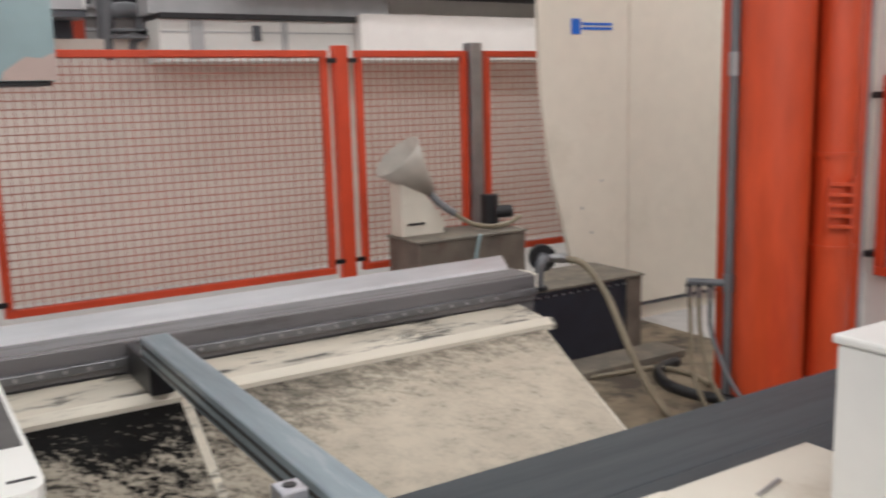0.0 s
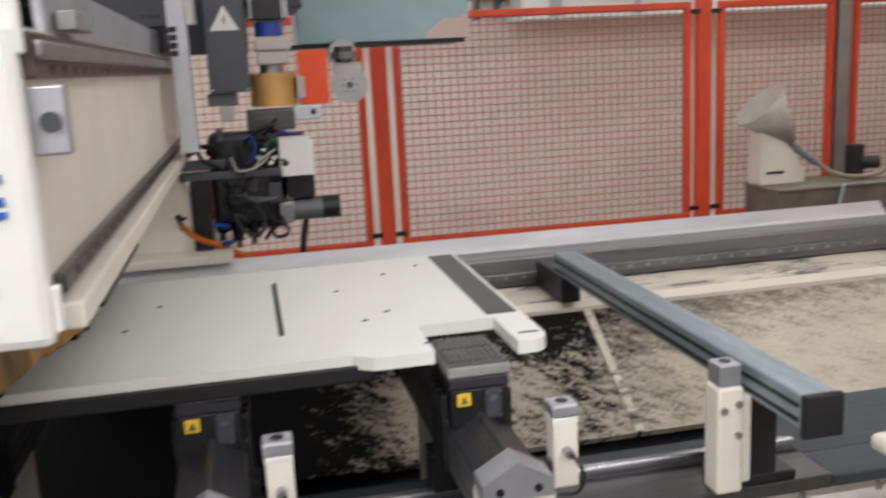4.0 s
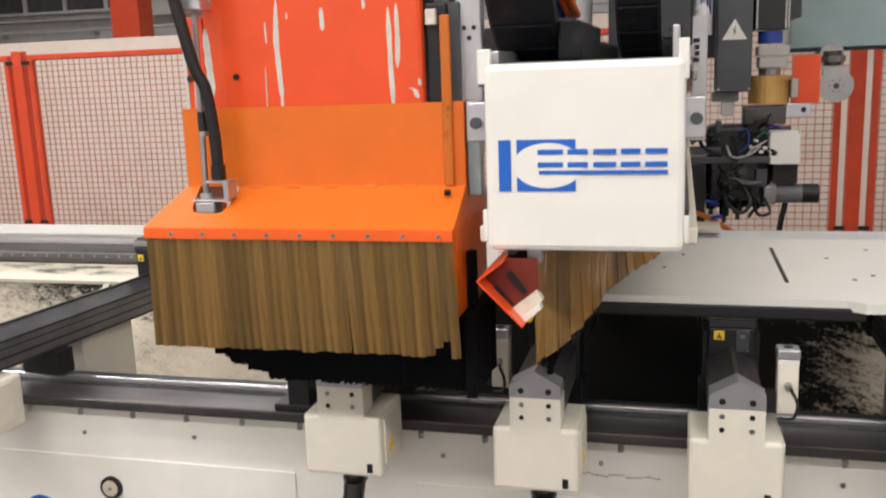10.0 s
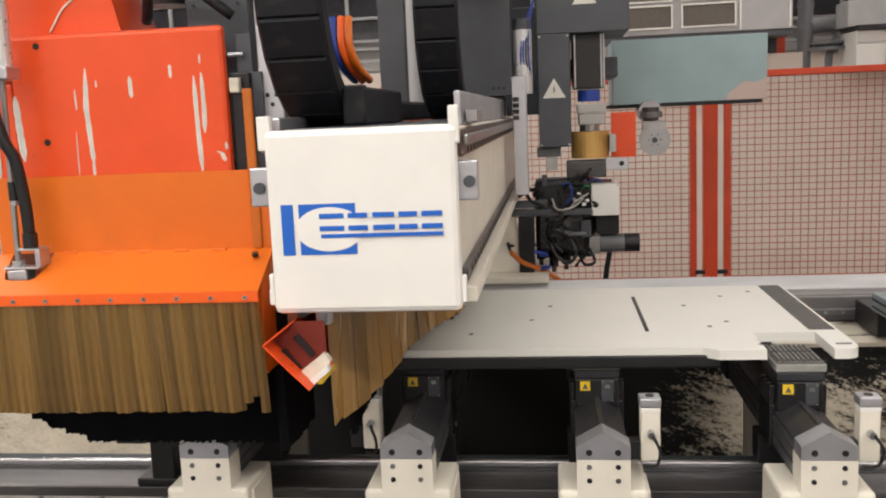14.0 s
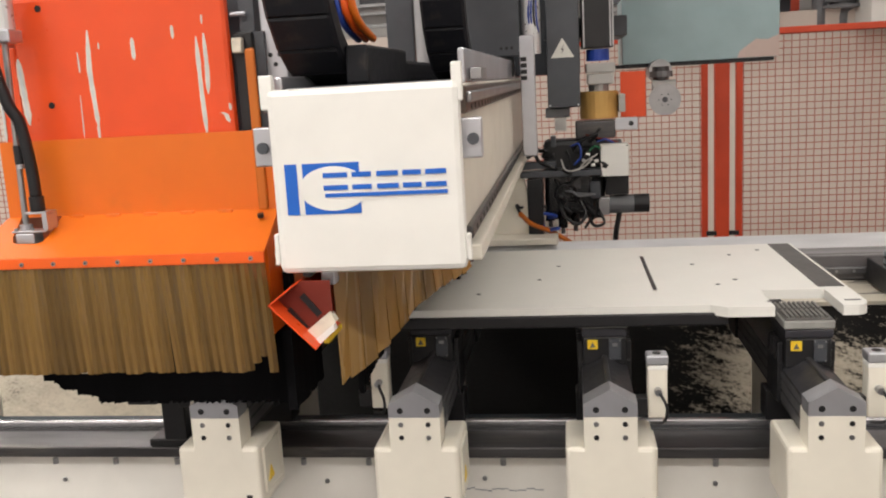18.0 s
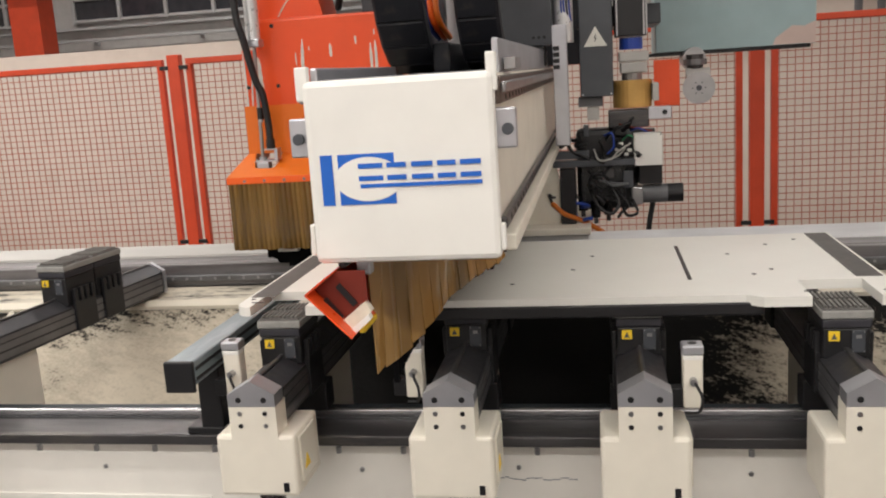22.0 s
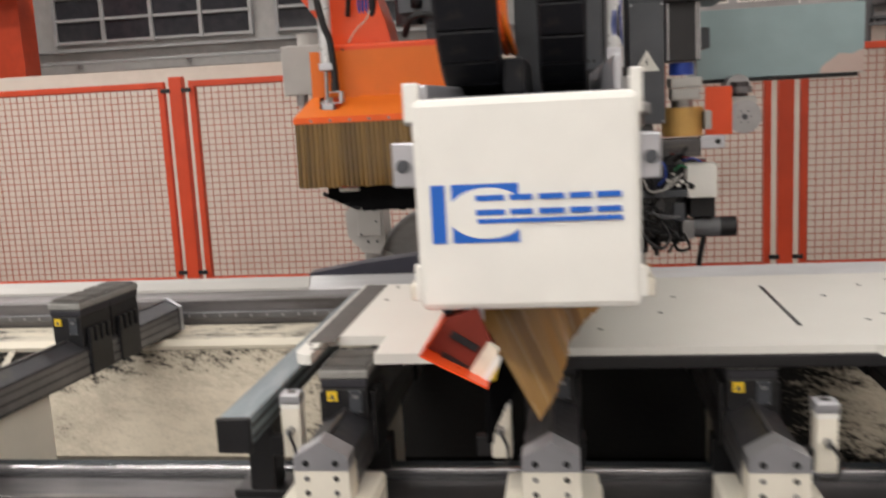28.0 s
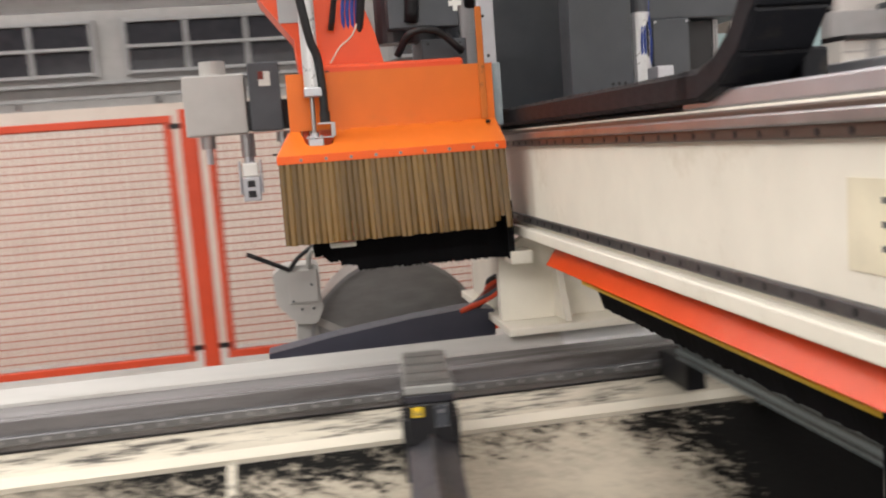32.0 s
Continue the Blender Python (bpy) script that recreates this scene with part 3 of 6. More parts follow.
for (xa, ya), (xb, yb) in zip(CORNER, CORNER[1:]):
    L = math.hypot(xb - xa, yb - ya)
    fence_bay(L - 0.14, pose(xa + 0.07 * (xb - xa) / L, ya + 0.07 * (yb - ya) / L, 0, 0, 0, math.degrees(math.atan2(yb - ya, xb - xa))))
    fence_post(xb, yb)
# ---- machine bed ----
bed = empty("machine_bed", 0, 0, 0)
tagged(bed, "long cream machine bed with dark guide rails", "machine bed")
XL, XR = -5.5, 4.0
bx("front_beam", (XL, XR, 0.24, 0.43, 0.07, 0.572), M_WPAINT, bed, "cream painted beam", 0.006)
bx("front_ledge", (XL, 1.599, 0.205, 0.315, 0.576, 0.604), M_DSTEEL, bed)
bx("front_ledge", (1.601, XR, 0.205, 0.315, 0.576, 0.600), M_BAND, bed, "dark blue-gray rail bed")
bx("front_top", (XL, 1.599, 0.319, 0.45, 0.576, 0.596), M_BAND, bed, "dark blue-gray rail bed")
bx("front_top", (1.601, XR, 0.316, 0.575, 0.576, 0.599), M_BAND, bed, "dark blue-gray rail bed")
bx("front_rail", (XL, 1.6, 0.333, 0.350, 0.5965, 0.624), M_RAIL, bed, "bright ground guide rail")
bx("rail_groove", (XL, 1.6, 0.3195, 0.3325, 0.5965, 0.5995), M_BLACK, bed)
bx("rail_groove", (XL, 1.6, 0.3505, 0.3715, 0.5965, 0.600), M_BLACK, bed)
bx("rail_edge", (XL, 1.6, 0.372, 0.378, 0.5965, 0.612), M_RAIL, bed)
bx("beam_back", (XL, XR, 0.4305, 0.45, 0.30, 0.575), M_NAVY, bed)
# Black sheet put in as the shade of the gap behind the beam.
bx("gap_shade_sheet", (XL, 2.6, 0.452, 0.80, 0.28, 0.31), M_BLACK, bed)
bx("rear_beam", (XL, 2.83, 1.50, 1.64, 0.0, 0.792), M_REARB, bed)
bx("rear_ledge", (XL, 2.825, 1.48, 1.4995, 0.700, 0.790), M_REARB, bed)
bx("rear_rail", (XL, 2.82, 1.462, 1.479, 0.722, 0.748), M_RAILD, bed, "bright ground guide rail")
bm = B()
cyl(bm, (0, -0.002, 0), (0, 0.0005, 0), 0.006, seg=6)
bolt = part("rail_bolt", bm, M_STEEL, bed)
bolt.location = (XL + 0.1, 1.462, 0.735)
for x in np.arange(XL + 0.16, 2.7, 0.06):
    o = new("rail_bolt", bolt.data)
    o.parent = bed
    o.location = (x, 1.462, 0.735)
bm = B()
prism(bm, [(1.612, 0.7925), (1.655, 0.7925), (1.655, 0.838), (1.648, 0.838), (1.614, 0.803)], "x", -0.898, 2.80)
part("rear_cover", bm, M_COVER, bed, "bright metal cover strip")
# Left length of the cover wears a duller, grayer material.
bm = B()
prism(bm, [(1.612, 0.7925), (1.655, 0.7925), (1.655, 0.838), (1.648, 0.838), (1.614, 0.803)], "x", XL, -0.902)
part("rear_cover", bm, M_COVERD, bed, "duller gray metal cover strip")
bx("cover_end", (2.832, 2.85, 1.50, 1.60, 0.72, 0.79), M_CREAM, bed)
SEAMS = [-5.5, -4.6, -3.25, -1.905, 1.51, 2.70]
for a, b in zip(SEAMS, SEAMS[1:]):
    bm = B()
    prism(bm, [(0.885, 0.425), (1.27, 0.668), (1.27, 0.653), (0.895, 0.407)], "x", a + 0.006, b - 0.006)
    part("chip_tray", bm, M_TRAY, bed, "beige sloping tray with black dust")
bm = B()
prism(bm, [(1.265, 0.672), (1.285, 0.69), (1.30, 0.676), (1.47, 0.70), (1.47, 0.685), (1.29, 0.655), (1.262, 0.655)], "x", XL, 2.74)
part("tray_lip", bm, M_TRAYC, bed, "beige dusty upper tray lip")
bm = B()
prism(bm, [(1.262, 0.6565), (1.258, 0.676), (1.280, 0.6955), (1.300, 0.6835), (1.300, 0.6785), (1.284, 0.691), (1.262, 0.672)], "x", XL, 2.72)
part("lip_edge", bm, M_LIP, bed, "clean cream folded edge")
bx("lip_seam", (XL, 2.72, 1.3015, 1.3065, 0.6775, 0.6805), M_BLACK, bed, "thin black line behind the folded edge", 0)
# Black sheet put in as the shade under the tray's front edge.
bx("tray_shade_sheet", (XL, 2.69, 0.78, 1.3, 0.36, 0.39), M_BLACK, bed)
bm = B()
prism(bm, [(0.88, 0.40), (0.885, 0.42), (1.27, 0.64), (1.33, 0.64), (1.33, 0.38), (0.88, 0.38)], "x", 2.701, 2.709)
part("tray_end", bm, M_CREAM, bed)
for x in SEAMS[1:-1]:
    bm = B()
    prism(bm, [(0.885, 0.428), (1.27, 0.672), (1.27, 0.677), (0.885, 0.433)], "x", x - 0.012, x + 0.012)
    part("seam_strip", bm, M_TRAYC, bed)
for x in np.arange(-5.4, 3.8, 1.35):
    bx("bed_foot", (x, x + 0.16, 0.33, 0.6, 0, 0.069), M_CREAM, bed)

WAVE = [(0, .185), (.10, .187), (.19, .193), (.235, .213), (.268, .245), (.316, .275), (.36, .278), (.41, .262), (.47, .24), (.535, .222), (.66, .222), (.785, .226), (.83, .252),
        (.879, .274), (.92, .272), (.97, .25), (1.02, .22), (1.08, .212), (1.15, .223)]


def bed_panel(x0, x1, off=0.0):
    bm = B()
    box(bm, x0, x1, 0.2355, 0.2395, 0.10, 0.42, 0.0015)
    p = part("bed_panel", bm, M_WPAINT, bed, "white cover panel with blue wave stripe")
    line = smooth_line(([(x0 + 0.004, 0.235, WAVE[0][1] - 0.02)] if off else []) + [(x0 + off + u, 0.235, z - 0.02) for u, z in WAVE], 5)
    bm = B()
    a, c = [], []
    for i, q in enumerate(line):
        u = q.x - x0 - off
        th = 0.0095 + 0.015 * (math.exp(-((u - 0.33) / 0.075) ** 2) + math.exp(-((u - 0.90) / 0.07) ** 2))
        if q.x > x1 - 0.004:
            break
        a.append(bm.verts.new((q.x, 0.2343, q.z - th)))
        c.append(bm.verts.new((q.x, 0.2343, q.z + th)))
    for i in range(len(a) - 1):
        bm.faces.new((a[i], a[i + 1], c[i + 1], c[i]))
    r = bmesh.ops.extrude_face_region(bm, geom=bm.faces[:])
    for v in [g for g in r["geom"] if isinstance(g, bmesh.types.BMVert)]:
        v.co.y += 0.0012
    part("wave_stripe", bm, M_BLUE, p, "blue wave stripe")
    bm = B()
    cyl(bm, (0, 0, 0), (0, 0.0012, 0), 0.024, seg=20)
    for v in bm.verts:
        v.co = Vector((x0 + off + 0.40 + v.co.x * 1.2, 0.2341 + v.co.y, 0.165 + v.co.z * 0.6))
    part("wave_dot", bm, M_BLUE, p, "blue oval")
    return p


for x0, x1 in ((-4.62, -3.47), (-3.36, -2.205), (-1.812, -0.655), (-0.312, 0.776), (1.13, 2.28), (2.6, 3.75)):
    bed_panel(x0, x1, 0.13 if x0 < -3 else 0.0)
for x, z in ((-1.227, 0.329), (0.237, 0.349), (1.62, 0.34)):
    bm = B()
    cyl(bm, (x, 0.226, z), (x, 0.236, z), 0.034, seg=24)
    c = part("round_port", bm, M_BLACK, bed, "round black inspection port")
    bm = B()
    cyl(bm, (x, 0.223, z), (x, 0.227, z), 0.024, seg=24)
    part("port_disc", bm, M_TRAYC, c, "tan disc with brass screw")
    bm = B()
    cyl(bm, (x, 0.219, z), (x, 0.224, z), 0.005, seg=10)
    part("port_screw", bm, M_STEEL, c)
for i, (x, z) in enumerate(((-2.05, 0.50), (-1.3, 0.49), (-0.95, 0.5), (-0.24, 0.50), (0.16, 0.51), (0.71, 0.50), (-1.62, 0.51), (1.2, 0.5))):
    bm = B()
    cyl(bm, (x, 0.236, z), (x, 0.241, z), 0.006, seg=10)
    part("bolt", bm, M_STEEL, bed)
for x in np.arange(-5.4, 3.9, 0.165):
    bm = B()
    cyl(bm, (x, 0.2, 0.562), (x, 0.2, 0.577), 0.007, seg=8)
    part("ledge_bolt", bm, M_STEEL, bed)
bm = B()
for i in range(26):
    x = 0.03 + i * 0.0105
    z = 0.48 + 0.003 * math.sin(i * 0.9) + 0.0015 * math.sin(i * 2.3)
    box(bm, x, x + 0.0095, 0.2387, 0.2395, z - 0.0006 - 0.001 * abs(math.sin(i * 1.3)), z + 0.0008)
part("scratch", bm, M_SCRATCH, bed, "dark scuff on the paint")


# ---- consoles ----
def label_triangle(name, parent, x, y, z, s, axis="y"):
    """A yellow warning triangle sticker. It faces -y, or +x."""
    tri_pts = [(-s, -s * 0.8), (s, -s * 0.8), (0, s * 0.9)]
    bm = B()
    if axis == "y":
        prism(bm, [(x + a, z + b) for a, b in tri_pts], "y", y - 0.0015, y)
    else:
        prism(bm, [(y + a, z + b) for a, b in tri_pts], "x", x, x + 0.0015)
    o = part(name, bm, M_YELLOW if s < 0.03 else M_WLABEL, parent, "yellow warning triangle" if s < 0.03 else "white warning triangle with flash")
    return o


def make_pod(c, y, up=0.0):
    p = bx("pod", (-0.060, 0.060, y, y + 0.15, 0.79, 0.860 + up), M_BLACK, c, "black vacuum pod", 0.004)
    bx("pod_collar", (-0.063, 0.063, y - 0.003, y + 0.151, 0.8605 + up, 0.882 + up), M_POD, p, "dark slate collar", 0.004)
    bx("pod_skirt", (-0.075, 0.075, y + 0.02, y + 0.13, 0.70, 0.80), M_BLACK, p)
    for s in (-1, 1):
        for k in range(4):
            bx("latch", (s * 0.068 - 0.008, s * 0.068 + 0.008, y + 0.022 + k * 0.03, y + 0.04 + k * 0.03, 0.795, 0.845), M_BLACK, p, "", 0.003)
    bx("pod_rim", (-0.066, 0.066, y - 0.006, y + 0.154, 0.8825 + up, 0.902 + up), M_FOAM, p, "pale gray rubber rim", 0.004)
    bx("pod_pad", (-0.062, 0.062, y - 0.002, y + 0.150, 0.9021 + up, 0.9050 + up), M_GASKET, p, "gray rubber pad", 0.001)
    bm = B()
    for k in range(2):
        for i in range(9):
            box(bm, -0.056 + i * 0.0128, -0.0495 + i * 0.0128, y + 0.008 + k * 0.073, y + 0.068 + k * 0.073, 0.9040 + up, 0.9110 + up)
    part("pod_grip", bm, M_RUBBER, p, "ribbed rubber grip")["kind"] = "stuff"
    lb = bx("pod_label", (-0.047, -0.019, y - 0.0045, y - 0.0005, 0.832 + up, 0.854 + up), M_YELLOW, p, "yellow warning label", 0)
    bm = B()
    prism(bm, [(-0.041, 0.836 + up), (-0.025, 0.836 + up), (-0.033, 0.850 + up)], "y", y - 0.0052, y - 0.0047)
    part("label_mark", bm, M_GASKET, lb)
    sk = bx("pod_socket", (0.012, 0.046, y - 0.0045, y - 0.0005, 0.805 + up, 0.856 + up), M_DGRAY, p, "gray socket plate", 0.001)
    bx("socket_mark", (0.022, 0.036, y - 0.0055, y - 0.0047, 0.838 + up, 0.846 + up), M_STEEL, sk, "", 0)
    for x, z in ((0.015, 0.808 + up), (0.043, 0.808 + up), (0.015, 0.853 + up), (0.043, 0.853 + up)):
        bx("socket_screw", (x - 0.0015, x + 0.0015, y - 0.0055, y - 0.0047, z - 0.0015, z + 0.0015), M_STEEL, sk, "", 0)
    bx("pod_label", (0.0605, 0.062, y + 0.06, y + 0.078, 0.824, 0.842), M_YELLOW, p, "yellow warning label", 0)
    for x in (-0.004, 0.004):
        bm = B()
        cyl(bm, (x, y - 0.012, 0.808), (x, y, 0.808), 0.0035, seg=8)
        part("pod_knob", bm, M_STEEL, p)
    p.scale.x = 0.84
    return p


def make_console(pods, stop=1, hose=1, up=0.0):
    c = new("console")
    tagged(c, "black profile beam with cream carriage head and vacuum pods", "console", "bed consoles")
    bm = B()
    prism(bm, [(-0.056, 0.7625), (0.056, 0.7625), (0.056, 0.791), (0.0, 0.823), (-0.056, 0.791)], "y", -0.0062, 0.05)
    cap = part("end_cap", bm, M_ALU, c, "gray metal end cap")
    for sx in (-0.030, 0.030):
        bm = B()
        cyl(bm, (sx, -0.0074, 0.778), (sx, -0.003, 0.778), 0.0068, seg=12)
        part("cap_hole", bm, M_BLACK, cap)
        for z in (0.746, 0.716):
            bm = B()
            cyl(bm, (sx, -0.0069, z), (sx, -0.002, z), 0.0056, seg=12)
            part("neck_screw", bm, M_BLACK if (sx > 0) == (z > 0.74) else M_STEEL, c)
    bx("neck", (-0.056, 0.056, -0.0053, 0.06, 0.66, 0.7622), M_CREAM, c, "", 0.0)
    hb = bx("head_box", (-0.096, 0.094, -0.005, 0.165, 0.543, 0.692), M_CREAM, c, "cream carriage box", 0.009)
    bx("latch_slot", (0.058, 0.071, -0.0065, -0.0045, 0.556, 0.578), M_BLACK, hb, "dark latch slot", 0.0)
    bx("side_plate", (0.0945, 0.098, 0.02, 0.13, 0.57, 0.68), M_CREAM, hb)
    label_triangle("warning_label", hb, 0.0985, 0.055, 0.61, 0.019, "x")
    bm = B()
    prism(bm, [(-0.053, 0.70), (0.053, 0.70), (0.053, 0.783), (0.0, 0.813), (-0.053, 0.783)], "y", 0.052, 1.40)
    beam = part("beam", bm, M_BEAM, c, "black profile beam with grooves")
    for z in (0.709, 0.736, 0.761):
        for s in (-1, 1):
            bx("groove_strip", (s * 0.0535 - 0.0012, s * 0.0535 + 0.0012, 0.06, 1.39, z, z + (0.020 if z < 0.75 else 0.015)), M_RAILD, beam, "", 0)
    bx("ridge", (-0.006, 0.006, 0.06, 1.39, 0.8095, 0.8165), M_DSTEEL, beam)
    bm = B()
    prism(bm, [(-0.056, 0.70), (0.056, 0.70), (0.056, 0.787), (0, 0.819), (-0.056, 0.787)], "y", 1.402, 1.42)
    part("rear_cap", bm, M_ALU, c, "bright metal end cap")
    bx("rear_shoe", (-0.07, 0.07, 1.41, 1.461, 0.64, 0.69), M_BLACK, c)
    bx("support_plate", (-0.03, 0.03, 0.47, 0.70, 0.40, 0.699), M_CREAM, c)
    bx("slider", (-0.07, 0.07, 0.325, 0.39, 0.623, 0.699), M_BLACK, c)
    for y in pods:
        make_pod(c, y, up)
    if stop:
        s = bx("stop_cylinder", (0.085, 0.127, 0.08, 0.12, 0.725, 0.845), M_CREAM, c, "cream pneumatic stop", 0.004)
        bx("stop_bracket", (0.0535, 0.0845, 0.085, 0.115, 0.728, 0.770), M_BLACK, s, "black bracket", 0.002)
        bx("stop_cap", (0.083, 0.129, 0.078, 0.122, 0.846, 0.868), M_ALU, s, "silver cap")
        bm = B()
        tube(bm, [(0.106, 0.079, 0.79), (0.112, 0.05, 0.785), (0.122, 0.045, 0.76), (0.116, 0.06, 0.725), (0.09, 0.075, 0.718)], 0.0035, 6, 5)
        part("stop_hose", bm, M_BLACK, s)
        bm = B()
        cyl(bm, (0.106, 0.06, 0.79), (0.106, 0.08, 0.79), 0.008, seg=10)
        part("stop_nipple", bm, M_STEEL, s)
        bx("stop_flange", (0.0845, 0.1275, 0.0795, 0.1205, 0.835, 0.8455), M_WHITE, s, "", 0.002)
        bm = B()
        cyl(bm, (0.106, 0.10, 0.8675), (0.106, 0.10, 0.869), 0.010, seg=14)
        part("stop_bore", bm, M_BLACK, s)
        if stop < 0:
            s.location.x, s.location.y = -0.212, 0.07
    if hose:
        bm = B()
        cyl(bm, (0.01, 0.04, 0.515), (0.01, 0.04, 0.542), 0.03, seg=14)
        tube(bm, [(0.01, 0.04, 0.52), (0.0, 0.0, 0.40), (-0.03, -0.08, 0.22), (-0.12, -0.2, 0.08), (-0.28, -0.27, 0.03), (-0.43, -0.2, 0.04), (-0.46, -0.04, 0.09), (-0.40, 0.12, 0.10), (-0.34, 0.25, 0.04)]
             if hose == 1 else [(0.01, 0.04, 0.52), (0.0, 0.0, 0.40), (-0.05, -0.06, 0.25), (-0.08, -0.12, 0.11), (-0.03, -0.17, 0.035), (0.12, -0.12, 0.03), (0.30, 0.03, 0.07), (0.42, 0.2, 0.06)],
             0.0255, 12, 6, 0.05)
        part("hose", bm, M_BLACKG, c, "thick black hose curling to the floor", True)
    return c


for x, pods in ((-3.93, (0.42, 0.62, 1.22)), (-3.36, (0.42, 0.62, 1.22)), (-2.81, (0.42, 0.62)), (-1.527, (0.85, 1.005)), (-0.415, (0.215, 0.75)),
                (0.038, (0.30, 0.75)), (0.458, (0.256, 0.75)), (0.912, (0.22, 0.75))):
    cn = make_console(pods, 0 if x < -1.4 else -1 if x < 0.2 else 1, 2 if x < -2 else 1, 0.025 if x < -1.4 else 0.0)
    cn.location.x = x
    if x == -1.527:
        cn.rotation_euler.z = math.radians(-6.2)


def stop_bar(x, y1, y0=0.06):
    s = empty("stop_bar", x, 0, 0)
    tagged(s, "gray-blue aluminium stop bar on a black foot", "stop bar", "stop bars")
    b = bx("bar", (-0.035, 0.035, y0 + 0.015, y1, 0.785, 0.845), M_TEALM, s, "scuffed gray-blue aluminium profile")
    for z in (0.795, 0.82):
        for q in (-1, 1):
            bx("groove", (q * 0.0355 - 0.001, q * 0.0355 + 0.001, y0 + 0.02, y1 - 0.01, z, z + 0.008), M_BLACK, b, "", 0)
    bx("end_plate", (-0.037, 0.037, y0, y0 + 0.0145, 0.77, 0.847), M_BLACK, s)
    bx("foot", (-0.03, 0.03, 0.21, 0.28, 0.605, 0.784), M_BLACK, s)
    bx("foot_plate", (-0.07, 0.07, 0.207, 0.312, 0.6045, 0.625), M_BLACK, s)
    bx("rear_foot", (-0.03, 0.03, y1 - 0.05, 1.461, 0.70, 0.784), M_BLACK, s)
    return s


stop_bar(-0.617, 1.33)
stop_bar(1.45, 1.28, 0.03)

# clamp block standing by the right-hand stop bar
cb = empty("clamp_block", 1.372, 0.155, 0)
tagged(cb, "small steel clamp block on a cream post", "clamp")
bx("post", (-0.026, 0.026, 0.034, 0.086, 0.605, 0.812), M_CREAM, cb, "", 0.006)
bx("post_ear", (0.0265, 0.046, 0.04, 0.08, 0.62, 0.79), M_CREAM, cb, "", 0.006)
blk = bx("block", (-0.022, 0.022, 0.037, 0.083, 0.8125, 0.855), M_ALU, cb, "aluminium block with bore", 0.004)
bm = B()
cyl(bm, (0, 0.06, 0.8545), (0, 0.06, 0.8562), 0.011, seg=18)
part("bore", bm, M_BLACK, blk)
for x, z in ((-0.015, 0.77), (0.014, 0.72), (0.014, 0.78)):
    bm = B()
    cyl(bm, (x, 0.028, z), (x, 0.035, z), 0.0065, seg=10)
    part("post_screw", bm, M_BLACK if z < 0.71 else M_STEEL, cb)

# ---- board on the pods ----
board = new("board")
tagged(board, "white lacquered board with slot lying on vacuum pods", "board")
bm = B()
prism(bm, [(-0.53, 0.26), (-0.526, 0.241), (-0.515, 0.227), (-0.500, 0.22), (-0.488, 0.22), (-0.488, 0.375), (-0.345, 0.375), (-0.345, 0.22), (-0.19, 0.22), (-0.15, 0.245), (0.70, 0.245), (0.735, 0.22),
           (0.838, 0.22), (0.838, 0.378), (0.985, 0.378), (0.985, 0.22), (1.018, 0.22), (1.032, 0.227), (1.041, 0.24), (1.045, 0.26), (1.045, 0.975), (-0.53, 0.975)], "z", 0.9125, 0.936)
part("panel", bm, M_PANEL, board, "white lacquered panel")
bx("edge_seal", (-0.19, 0.74, 0.238, 0.2445, 0.889, 0.919), M_BLACK, board, "black rubber edge seal")
for x0, x1 in ((-0.522, -0.460), (0.977, 1.037)):
    bx("gasket_strip", (x0, x1, 0.32 if x0 < 0 else 0.40, 0.965, 0.9362, 0.9372), M_GASKET, board, "dark gray gasket strip", 0)
bx("slot", (0.586, 0.596, 0.405, 0.83, 0.9362, 0.9368), M_BLACK, board, "black slot", 0)
for x, y in ((0.30, 0.55), (0.72, 0.70), (0.80, 0.50), (0.75, 0.45), (-0.42, 0.93), (-0.422, 0.76), (-0.171, 0.714), (-0.179, 0.404), (-0.508, 0.30), (0.15, 0.4), (0.93, 0.88), (0.84, 0.82), (0.35, 0.72)):
    bm = B()
    cyl(bm, (x, y, 0.936), (x, y, 0.9368), 0.006, seg=10)
    part("hole", bm, M_BLACK, board)
for x in (-0.5, 0.83, 1.0):
    bx("pin_slot", (x, x + 0.035, 0.262, 0.27, 0.9362, 0.9368), M_BLACK, board, "", 0)


# ---- gantry: a cantilever arm with its heads, all sliding along the bed ----
gantry = empty("gantry", 0, 0, 0)
tagged(gantry, "cream cantilever arm carrying hood, chains and drilling heads", "gantry")


def plate(bm, pts, th=0.004):
    """A flat sheet through four corners, with a thickness."""
    P = [Vector(p) for p in pts]
    n = (P[1] - P[0]).cross(P[2] - P[0]).normalized() * th
    a = [bm.verts.new(p) for p in P]
    c = [bm.verts.new(p + n) for p in P]
    k = len(P)
    bm.faces.new(a[::-1])
    bm.faces.new(c)
    for i in range(k):
        bm.faces.new((a[i], a[(i + 1) % k], c[(i + 1) % k], c[i]))


def rod(name, p0, p1, r, material, parent, label="", seg=14):
    bm = B()
    cyl(bm, p0, p1, r, seg=seg)
    return part(name, bm, material, parent, label, False)


def hose(name, pts, r, material, parent, label="", seg=8, n=6):
    bm = B()
    tube(bm, pts, r, seg, n)
    return part(name, bm, material, parent, label, True)


arm = bx("arm", (-0.152, 0.192, -0.2, 2.75, 1.14, 1.47), M_CREAM, gantry, "cream painted box beam", 0.006)
cap = bx("end_cover", (-0.158, 0.198, -0.228, -0.2005, 1.134, 1.476), M_WHITE, gantry, "white end cover", 0.012)
